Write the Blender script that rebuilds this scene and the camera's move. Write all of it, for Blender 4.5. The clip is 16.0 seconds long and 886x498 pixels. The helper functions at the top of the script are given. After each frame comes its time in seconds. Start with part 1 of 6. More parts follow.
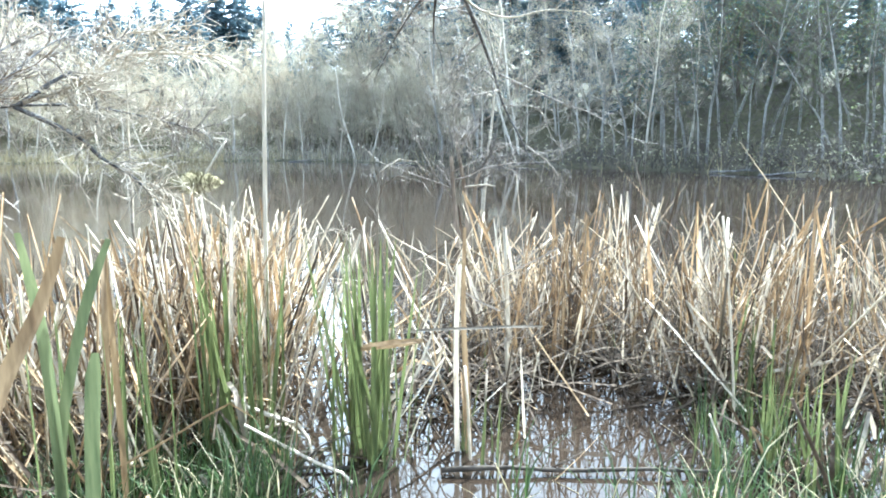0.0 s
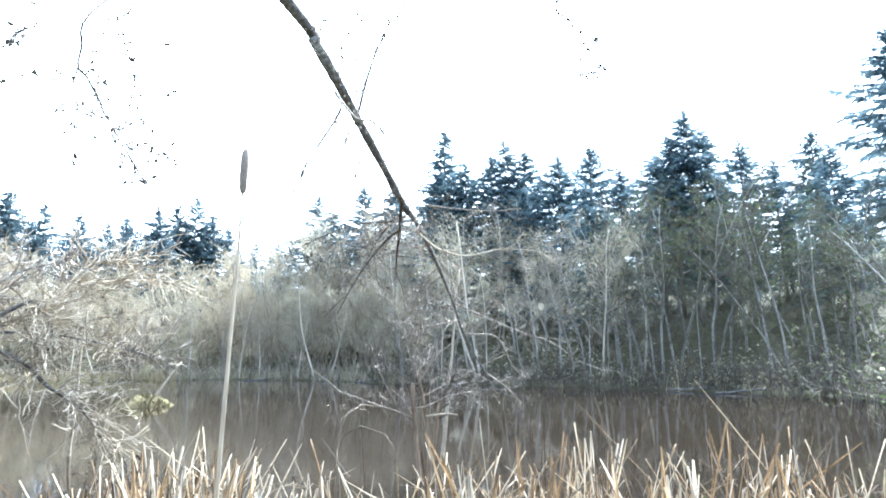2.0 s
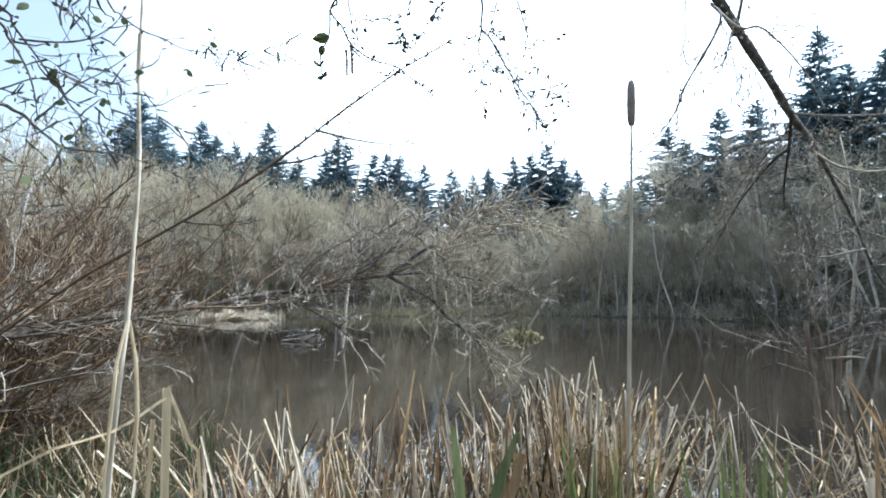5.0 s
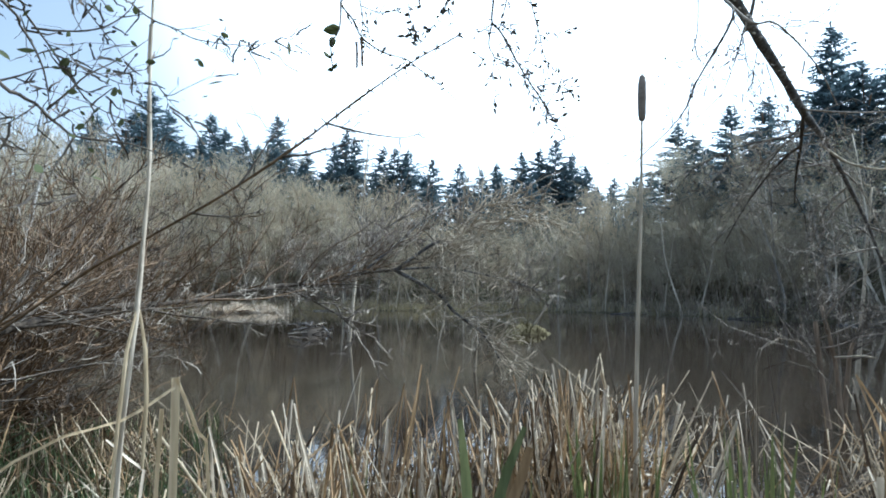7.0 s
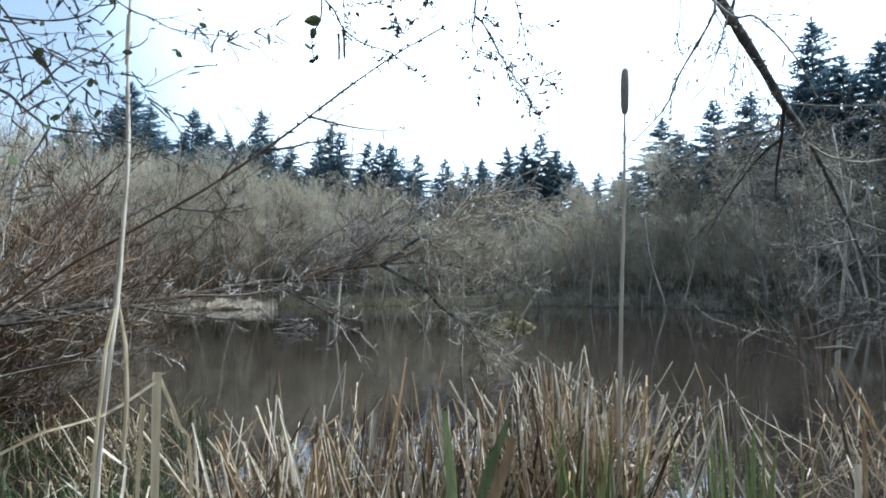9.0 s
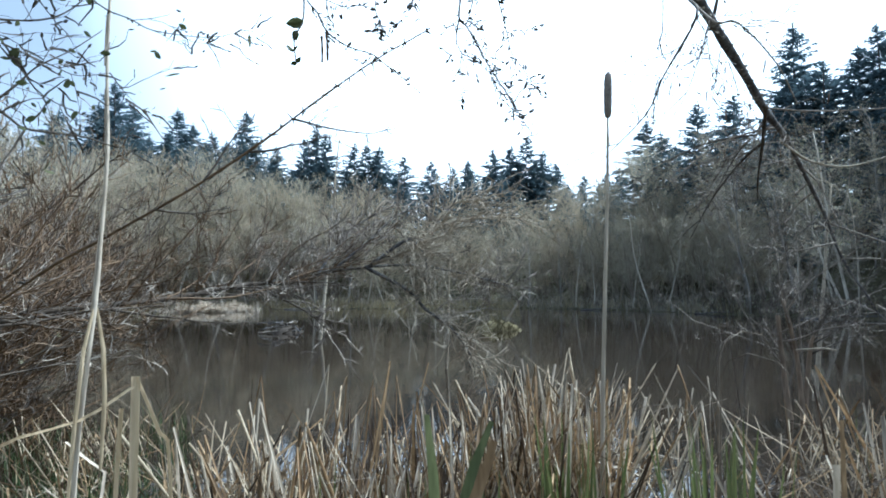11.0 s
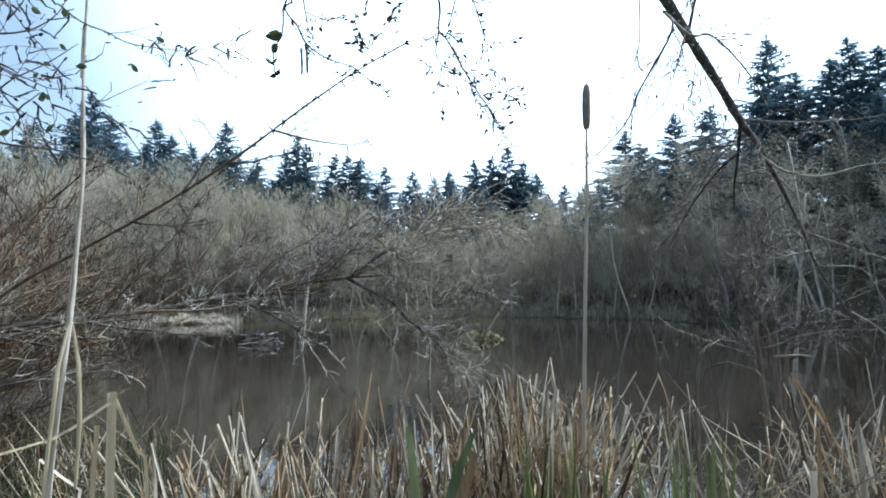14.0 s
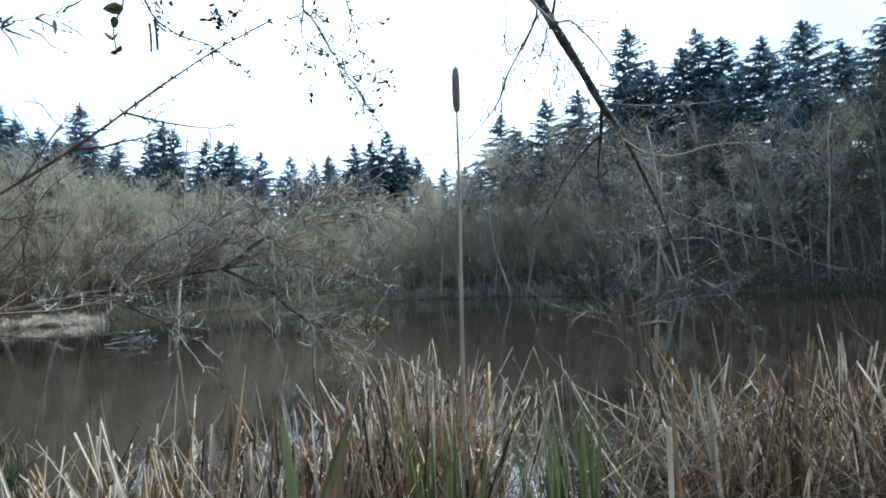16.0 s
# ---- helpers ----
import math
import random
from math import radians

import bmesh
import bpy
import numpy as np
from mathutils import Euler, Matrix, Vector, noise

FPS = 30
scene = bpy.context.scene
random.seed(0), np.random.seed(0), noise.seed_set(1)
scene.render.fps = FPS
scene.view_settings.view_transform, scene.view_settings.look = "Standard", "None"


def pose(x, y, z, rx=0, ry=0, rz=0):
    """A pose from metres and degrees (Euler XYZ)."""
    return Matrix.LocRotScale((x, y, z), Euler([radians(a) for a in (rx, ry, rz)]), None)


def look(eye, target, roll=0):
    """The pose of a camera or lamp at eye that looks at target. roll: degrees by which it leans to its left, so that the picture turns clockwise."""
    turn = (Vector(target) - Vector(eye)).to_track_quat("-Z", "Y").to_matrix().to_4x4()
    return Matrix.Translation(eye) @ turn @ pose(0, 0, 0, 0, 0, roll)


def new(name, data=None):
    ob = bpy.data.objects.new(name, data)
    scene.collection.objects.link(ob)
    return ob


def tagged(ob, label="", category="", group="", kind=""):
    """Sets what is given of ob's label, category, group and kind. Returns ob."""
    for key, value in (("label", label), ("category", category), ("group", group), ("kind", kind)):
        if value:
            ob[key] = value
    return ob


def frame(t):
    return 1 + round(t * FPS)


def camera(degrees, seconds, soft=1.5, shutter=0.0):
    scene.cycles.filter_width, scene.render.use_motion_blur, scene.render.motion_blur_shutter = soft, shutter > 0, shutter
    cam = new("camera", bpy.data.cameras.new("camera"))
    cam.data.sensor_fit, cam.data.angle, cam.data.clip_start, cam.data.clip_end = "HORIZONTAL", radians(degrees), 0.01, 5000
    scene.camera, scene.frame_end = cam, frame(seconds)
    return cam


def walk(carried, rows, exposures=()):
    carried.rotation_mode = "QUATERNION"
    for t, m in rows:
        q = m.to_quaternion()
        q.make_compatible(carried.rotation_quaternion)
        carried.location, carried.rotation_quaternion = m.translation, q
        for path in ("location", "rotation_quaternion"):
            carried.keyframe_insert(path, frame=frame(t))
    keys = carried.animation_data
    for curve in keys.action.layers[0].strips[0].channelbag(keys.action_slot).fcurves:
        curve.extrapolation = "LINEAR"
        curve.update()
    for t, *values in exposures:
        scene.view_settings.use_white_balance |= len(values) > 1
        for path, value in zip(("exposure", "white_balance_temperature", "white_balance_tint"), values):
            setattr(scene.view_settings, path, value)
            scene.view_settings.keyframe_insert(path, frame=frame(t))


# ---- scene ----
# ---------------------------------------------------------------- camera and walk
cam = camera(69.3, 16.0, soft=1.85)
PATH = [
    (0, (0.046, 0.109, 1.29), (-0.276, 2.056, 0.964), -0.47),
    (0.5, (0.058, 0.092, 1.333), (-0.14, 2.077, 1.191), -0.44),
    (1, (0.062, 0.096, 1.383), (-0.094, 2.088, 1.453), -1.09),
    (1.5, (0.052, 0.076, 1.423), (-0.096, 2.053, 1.686), -0.54),
    (2, (0.041, 0.06, 1.442), (-0.154, 2.022, 1.778), -0.76),
    (2.5, (0.028, 0.059, 1.437), (-0.248, 2.012, 1.766), -0.86),
    (3, (0.006, 0.045, 1.435), (-0.45, 1.966, 1.75), -0.70),
    (3.5, (-0.029, 0.025, 1.424), (-0.725, 1.878, 1.708), -0.85),
    (4, (-0.081, 0.016, 1.425), (-1.008, 1.774, 1.654), -0.79),
    (4.5, (-0.124, 0.001, 1.424), (-1.219, 1.663, 1.621), -0.64),
    (5, (-0.147, -0.003, 1.421), (-1.33, 1.601, 1.58), -0.65),
    (7.5, (-0.152, -0.002, 1.415), (-1.354, 1.59, 1.558), -0.04),
    (8, (-0.148, 0.001, 1.413), (-1.339, 1.601, 1.554), -0.25),
    (8.5, (-0.149, 0.002, 1.412), (-1.328, 1.612, 1.552), -0.65),
    (9, (-0.148, 0.003, 1.41), (-1.316, 1.622, 1.538), -0.46),
    (11.5, (-0.139, 0.009, 1.411), (-1.263, 1.658, 1.547), -0.56),
    (12, (-0.138, 0.01, 1.41), (-1.251, 1.667, 1.54), -0.54),
    (12.5, (-0.143, 0.014, 1.409), (-1.238, 1.683, 1.527), -0.78),
    (13, (-0.133, 0.013, 1.412), (-1.209, 1.694, 1.535), -1.32),
    (13.5, (-0.131, 0.008, 1.416), (-1.202, 1.689, 1.582), -1.11),
    (14, (-0.136, 0.007, 1.416), (-1.219, 1.68, 1.581), -0.95),
    (14.5, (-0.134, 0.008, 1.414), (-1.222, 1.678, 1.573), -1.30),
    (15, (-0.13, 0.013, 1.412), (-1.203, 1.693, 1.568), -1.59),
    (15.5, (-0.123, 0.014, 1.415), (-1.048, 1.781, 1.555), -3.21),
    (16, (-0.111, 0.033, 1.414), (-0.878, 1.878, 1.515), -3.67),
]
EXPOSURES = [(0, 2.58, 5100, -2), (1, 2.48, 5150, -1), (2, 2.2, 5200, 2), (3, 1.78, 5250, 3), (4, 1.15, 5300, 2), (5, 0.74, 5300, 1),
             (7.5, 0.37, 5130, 0), (9, 0.35, 5080, 0), (12.5, 0.33, 5030, -1), (16, 0.24, 4960, -1)]
walk(cam, [(t, look(eye, target, roll)) for t, eye, target, roll in PATH], EXPOSURES)

# ---------------------------------------------------------------- sky and sun
SUN_AZ, SUN_EL = -30.0, 50.0  # degrees to the left of +y, and above the horizon
world = bpy.data.worlds.new("sky")
scene.world = world
world.use_nodes = True
wn = world.node_tree.nodes
sky = wn.new("ShaderNodeTexSky")
sky.sky_type, sky.sun_disc = "NISHITA", False
sky.sun_elevation, sky.sun_rotation = radians(SUN_EL), radians(-SUN_AZ)
sky.air_density, sky.dust_density, sky.ozone_density = 1.0, 3.0, 1.0
wn["Background"].inputs["Strength"].default_value = 0.092
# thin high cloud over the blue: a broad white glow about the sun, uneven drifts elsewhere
wlink = world.node_tree.links.new
drift, veil, whole = wn.new("ShaderNodeTexNoise"), wn.new("ShaderNodeMapRange"), wn.new("ShaderNodeMix")
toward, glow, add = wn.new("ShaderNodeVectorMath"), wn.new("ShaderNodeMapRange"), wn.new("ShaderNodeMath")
generated = wn.new("ShaderNodeTexCoord").outputs["Generated"]
drift.inputs["Scale"].default_value, drift.inputs["Detail"].default_value = 1.1, 3.0
wlink(generated, drift.inputs["Vector"])
veil.inputs["From Min"].default_value, veil.inputs["From Max"].default_value = 0.35, 0.65
veil.inputs["To Min"].default_value, veil.inputs["To Max"].default_value = 0.13, 0.25
wlink(drift.outputs["Fac"], veil.inputs["Value"])
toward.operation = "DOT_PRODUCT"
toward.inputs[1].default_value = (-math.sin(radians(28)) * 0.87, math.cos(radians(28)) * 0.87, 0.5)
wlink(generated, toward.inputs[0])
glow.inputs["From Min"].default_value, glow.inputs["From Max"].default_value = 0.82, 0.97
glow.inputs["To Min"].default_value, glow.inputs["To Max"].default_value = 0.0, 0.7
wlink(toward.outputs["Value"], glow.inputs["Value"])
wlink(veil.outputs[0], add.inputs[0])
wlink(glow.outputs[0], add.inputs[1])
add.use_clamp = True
whole.data_type = "RGBA"
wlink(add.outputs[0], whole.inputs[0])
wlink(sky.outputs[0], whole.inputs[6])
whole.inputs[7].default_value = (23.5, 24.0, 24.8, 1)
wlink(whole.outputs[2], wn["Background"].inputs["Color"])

sun_data = bpy.data.lights.new("sun", "SUN")
sun_data.energy, sun_data.angle, sun_data.color = 5.0, radians(0.8), (1.0, 0.96, 0.9)
sun = new("sun", sun_data)
_a, _e = radians(SUN_AZ), radians(SUN_EL)
sun.matrix_world = look((-math.sin(_a) * math.cos(_e) * 80, math.cos(_a) * math.cos(_e) * 80, math.sin(_e) * 80), (0, 0, 0))


# ---------------------------------------------------------------- materials
def surface(name, dark, light, rough=0.8, grain=30.0, patch=3.0, bump=0.3, stretch=(1, 1, 1), vary=0.0, through_light=0.0,
            island=False, spec=0.3, tint=None):
    """Two-scale procedural surface: fine grain and broad patches between two colours, with bump.
    vary: how far each object (or island) differs in lightness; through_light: share of light that passes a thin leaf."""
    m = bpy.data.materials.new(name)
    m.use_nodes = True
    n, link = m.node_tree.nodes, m.node_tree.links.new
    bsdf, out = n["Principled BSDF"], n["Material Output"]
    coord, info = n.new("ShaderNodeTexCoord"), n.new("ShaderNodeObjectInfo")
    shift, mapping = n.new("ShaderNodeVectorMath"), n.new("ShaderNodeMapping")
    shift.operation = "MULTIPLY_ADD"
    link(info.outputs["Random"], shift.inputs[0])
    shift.inputs[1].default_value = (37.0, 53.0, 71.0)
    link(coord.outputs["Object"], shift.inputs[2])
    mapping.inputs["Scale"].default_value = stretch
    link(shift.outputs[0], mapping.inputs["Vector"])
    fine, broad = n.new("ShaderNodeTexNoise"), n.new("ShaderNodeTexNoise")
    for node, scale, detail in ((fine, grain, 5.0), (broad, patch, 3.0)):
        node.inputs["Scale"].default_value, node.inputs["Detail"].default_value = scale, detail
        link(mapping.outputs[0], node.inputs["Vector"])
    both = n.new("ShaderNodeMath")
    both.operation = "MULTIPLY_ADD"
    link(fine.outputs["Fac"], both.inputs[0])
    both.inputs[1].default_value = 0.55
    half = n.new("ShaderNodeMath")
    half.operation = "MULTIPLY"
    half.inputs[1].default_value = 0.45
    link(broad.outputs["Fac"], half.inputs[0])
    link(half.outputs[0], both.inputs[2])
    ramp = n.new("ShaderNodeValToRGB")
    ramp.color_ramp.elements[0].position, ramp.color_ramp.elements[1].position = 0.34, 0.68
    ramp.color_ramp.elements[0].color, ramp.color_ramp.elements[1].color = (*dark, 1), (*light, 1)
    if tint:
        mid = ramp.color_ramp.elements.new(0.52)
        mid.color = (*tint, 1)
    link(both.outputs[0], ramp.inputs["Fac"])
    colour = ramp.outputs["Color"]
    if vary:
        source = info.outputs["Random"]
        if island:
            source = n.new("ShaderNodeNewGeometry").outputs["Random Per Island"]
        span, hsv = n.new("ShaderNodeMapRange"), n.new("ShaderNodeHueSaturation")
        span.inputs["To Min"].default_value, span.inputs["To Max"].default_value = 1 - vary, 1 + vary
        link(source, span.inputs["Value"])
        link(span.outputs[0], hsv.inputs["Value"])
        link(colour, hsv.inputs["Color"])
        colour = hsv.outputs["Color"]
    link(colour, bsdf.inputs["Base Color"])
    bsdf.inputs["Roughness"].default_value = rough
    bsdf.inputs["Specular IOR Level"].default_value = spec
    if bump:
        b = n.new("ShaderNodeBump")
        b.inputs["Strength"].default_value, b.inputs["Distance"].default_value = bump, 0.02
        link(fine.outputs["Fac"], b.inputs["Height"])
        link(b.outputs[0], bsdf.inputs["Normal"])
    if through_light:
        thin, mix = n.new("ShaderNodeBsdfTranslucent"), n.new("ShaderNodeMixShader")
        link(colour, thin.inputs["Color"])
        mix.inputs["Fac"].default_value = through_light
        link(bsdf.outputs[0], mix.inputs[1])
        link(thin.outputs[0], mix.inputs[2])
        link(mix.outputs[0], out.inputs["Surface"])
    return m


M_REED = surface("dry_reed", (0.12, 0.071, 0.033), (0.53, 0.37, 0.203), 0.7, 60, 4, 0.25, (1, 1, 0.12), 0.45, 0.2, tint=(0.31, 0.207, 0.11))
M_TANGLE_PALE = surface("tangled_pale_reed", (0.25, 0.19, 0.118), (0.64, 0.53, 0.37), 0.7, 50, 3, 0.25, (1, 1, 1), 0.35, 0.2, island=True)
M_FRINGE = surface("bleached_mat", (0.42, 0.35, 0.265), (0.74, 0.65, 0.53), 0.85, 10, 0.5, 0.0, (1, 1, 1), 0.3, 0.15, island=True)
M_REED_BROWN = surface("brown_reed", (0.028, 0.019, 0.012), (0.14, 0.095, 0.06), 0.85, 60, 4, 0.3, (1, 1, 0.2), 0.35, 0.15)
M_REED_PALE = surface("bleached_reed", (0.36, 0.295, 0.215), (0.74, 0.635, 0.49), 0.65, 60, 4, 0.2, (1, 1, 0.12), 0.25, 0.2)
M_STALK = surface("straw_stalk", (0.38, 0.275, 0.15), (0.8, 0.65, 0.43), 0.6, 70, 8, 0.3, (1, 1, 0.1), 0.15, 0.28)
M_THATCH = surface("rotting_reed", (0.02, 0.014, 0.009), (0.14, 0.1, 0.065), 0.85, 50, 3, 0.3, (1, 1, 1), 0.4, 0.25, island=True)
M_TANGLE = surface("tangled_reed", (0.07, 0.042, 0.02), (0.42, 0.29, 0.152), 0.75, 50, 3, 0.25, (1, 1, 1), 0.5, 0.18, island=True)
M_GREEN = surface("fresh_reed_leaf", (0.065, 0.082, 0.028), (0.23, 0.24, 0.095), 0.5, 60, 3, 0.2, (1, 1, 0.1), 0.3, 0.35, tint=(0.12, 0.138, 0.05))
M_GREEN_DULL = surface("grey_green_leaf", (0.065, 0.082, 0.036), (0.2, 0.215, 0.1), 0.5, 60, 3, 0.2, (1, 1, 0.1), 0.2, 0.25)
M_GRASS = surface("bank_grass", (0.022, 0.042, 0.012), (0.08, 0.115, 0.038), 0.6, 20, 2, 0.1, (1, 1, 1), 0.35, 0.35, island=True)
M_STRAW = surface("dry_grass", (0.24, 0.2, 0.11), (0.5, 0.43, 0.27), 0.8, 20, 1, 0.1, (1, 1, 1), 0.3, 0.4, island=True)
M_CREAM = surface("cream_stem", (0.33, 0.265, 0.19), (0.78, 0.69, 0.56), 0.6, 70, 9, 0.3, (1, 1, 0.1), 0.1, 0.2)
M_SPIKE = surface("cattail_spike", (0.2, 0.165, 0.145), (0.4, 0.345, 0.3), 0.95, 160, 12, 0.6)
M_ALDER = surface("alder_bark", (0.14, 0.13, 0.12), (0.5, 0.48, 0.44), 0.85, 14, 1.6, 0.5, (1, 1, 0.5), 0.2, tint=(0.34, 0.32, 0.29))
M_PALE_BARK = surface("bleached_wood", (0.52, 0.46, 0.37), (0.82, 0.75, 0.63), 0.8, 20, 2, 0.4, (1, 1, 0.3), 0.15)
M_LICHEN = surface("lichen_bark", (0.05, 0.046, 0.046), (0.46, 0.45, 0.42), 0.9, 40, 6, 0.6, (1, 1, 1), 0.15, tint=(0.15, 0.14, 0.135))
M_TWIG = surface("bare_twig", (0.24, 0.205, 0.165), (0.54, 0.475, 0.39), 0.8, 20, 1.5, 0.0, (1, 1, 1), 0.3, island=True)
M_TWIG_PALE = surface("lichened_twig", (0.28, 0.23, 0.165), (0.58, 0.5, 0.38), 0.85, 20, 1.5, 0.0, (1, 1, 1), 0.25, island=True)
M_TWIG_MID = surface("brown_twig", (0.13, 0.105, 0.085), (0.38, 0.325, 0.26), 0.8, 25, 2, 0.0, (1, 1, 1), 0.3, island=True)
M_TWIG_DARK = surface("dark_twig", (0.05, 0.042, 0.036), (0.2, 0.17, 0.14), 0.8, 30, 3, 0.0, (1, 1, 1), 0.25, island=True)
M_REED_GREY = surface("weathered_reed", (0.085, 0.066, 0.046), (0.3, 0.245, 0.178), 0.8, 60, 4, 0.25, (1, 1, 0.12), 0.35, 0.12)
M_BARK_DARK = surface("wet_bark", (0.035, 0.028, 0.022), (0.15, 0.12, 0.09), 0.85, 30, 4, 0.6, (1, 1, 1), 0.15)
M_WET_WOOD = surface("soaked_bark", (0.018, 0.014, 0.011), (0.085, 0.066, 0.048), 0.9, 25, 4, 0.7, (1, 1, 1), 0.15)
M_SHOOT = surface("willow_shoot", (0.06, 0.036, 0.018), (0.23, 0.147, 0.078), 0.65, 20, 1.5, 0.0, (1, 1, 1), 0.45, island=True)
M_BUD_GREEN = surface("opening_buds", (0.32, 0.31, 0.19), (0.58, 0.55, 0.37), 0.9, 10, 0.5, 0.0, (1, 1, 1), 0.35, 0.5, island=True)
M_BUD_OLIVE = surface("olive_brown_buds", (0.36, 0.32, 0.2), (0.58, 0.53, 0.37), 0.9, 10, 0.5, 0.0, (1, 1, 1), 0.15, 0.5, island=True)
M_HAZE = surface("fine_twigs", (0.32, 0.285, 0.215), (0.58, 0.525, 0.41), 0.85, 10, 0.4, 0.0, (1, 1, 1), 0.2, 0.4, island=True)
M_HAZE_WARM = surface("fine_brown_twigs", (0.33, 0.275, 0.2), (0.58, 0.5, 0.375), 0.85, 10, 0.4, 0.0, (1, 1, 1), 0.2, 0.4, island=True)
M_LEAF_DARK = surface("dark_leaf", (0.055, 0.07, 0.03), (0.15, 0.165, 0.075), 0.8, 20, 2, 0.1, (1, 1, 1), 0.3, 0.3, island=True)
# needles lightened and blued: the haze of distance is mixed into their colour
M_NEEDLE_HAZED = surface("hazed_fir_needles", (0.065, 0.1, 0.116), (0.15, 0.208, 0.238), 0.75, 4, 0.5, 0.0, (1, 1, 1), 0.3, 0.5, island=True)
M_FIRBARK = surface("fir_bark", (0.06, 0.045, 0.035), (0.2, 0.16, 0.13), 0.9, 12, 1, 0.5, (1, 1, 0.3))
M_LEAF = surface("young_leaf", (0.06, 0.085, 0.03), (0.18, 0.21, 0.09), 0.85, 20, 2, 0.1, (1, 1, 1), 0.3, 0.4, island=True)
M_CATKIN = surface("catkin", (0.1, 0.07, 0.05), (0.26, 0.18, 0.12), 0.9, 120, 10, 0.4)
M_MOSS = surface("moss", (0.07, 0.056, 0.027), (0.2, 0.168, 0.085), 0.95, 30, 4, 0.8, vary=0.45, island=True)
M_STEM = surface("brown_stem", (0.12, 0.085, 0.058), (0.4, 0.3, 0.205), 0.8, 30, 3, 0.5, (1, 1, 0.2))


def ground_material():
    m = surface("forest_floor", (0.04, 0.034, 0.022), (0.17, 0.14, 0.085), 0.95, 6, 0.35, 0.8, tint=(0.085, 0.078, 0.042))
    return m


def water_material():
    m = bpy.data.materials.new("pond_water")
    m.use_nodes = True
    n, link = m.node_tree.nodes, m.node_tree.links.new
    bsdf = n["Principled BSDF"]
    coord = n.new("ShaderNodeTexCoord")
    silt, ramp = n.new("ShaderNodeTexNoise"), n.new("ShaderNodeValToRGB")
    silt.inputs["Scale"].default_value, silt.inputs["Detail"].default_value = 0.35, 4
    ramp.color_ramp.elements[0].color, ramp.color_ramp.elements[1].color = (0.0145, 0.0102, 0.007, 1), (0.029, 0.0205, 0.0143, 1)
    link(coord.outputs["Object"], silt.inputs["Vector"])
    link(silt.outputs["Fac"], ramp.inputs["Fac"])
    link(ramp.outputs["Color"], bsdf.inputs["Base Color"])
    bsdf.inputs["Roughness"].default_value, bsdf.inputs["IOR"].default_value = 0.02, 1.33
    small, wide, add, bump = n.new("ShaderNodeTexNoise"), n.new("ShaderNodeTexNoise"), n.new("ShaderNodeMath"), n.new("ShaderNodeBump")
    small.inputs["Scale"].default_value, small.inputs["Detail"].default_value = 6.0, 2
    wide.inputs["Scale"].default_value, wide.inputs["Detail"].default_value = 0.8, 2
    link(coord.outputs["Object"], small.inputs["Vector"])
    link(coord.outputs["Object"], wide.inputs["Vector"])
    link(small.outputs["Fac"], add.inputs[0])
    link(wide.outputs["Fac"], add.inputs[1])
    bump.inputs["Strength"].default_value, bump.inputs["Distance"].default_value = 0.03, 0.04
    link(add.outputs[0], bump.inputs["Height"])
    link(bump.outputs[0], bsdf.inputs["Normal"])
    return m


M_GROUND, M_WATER = ground_material(), water_material()


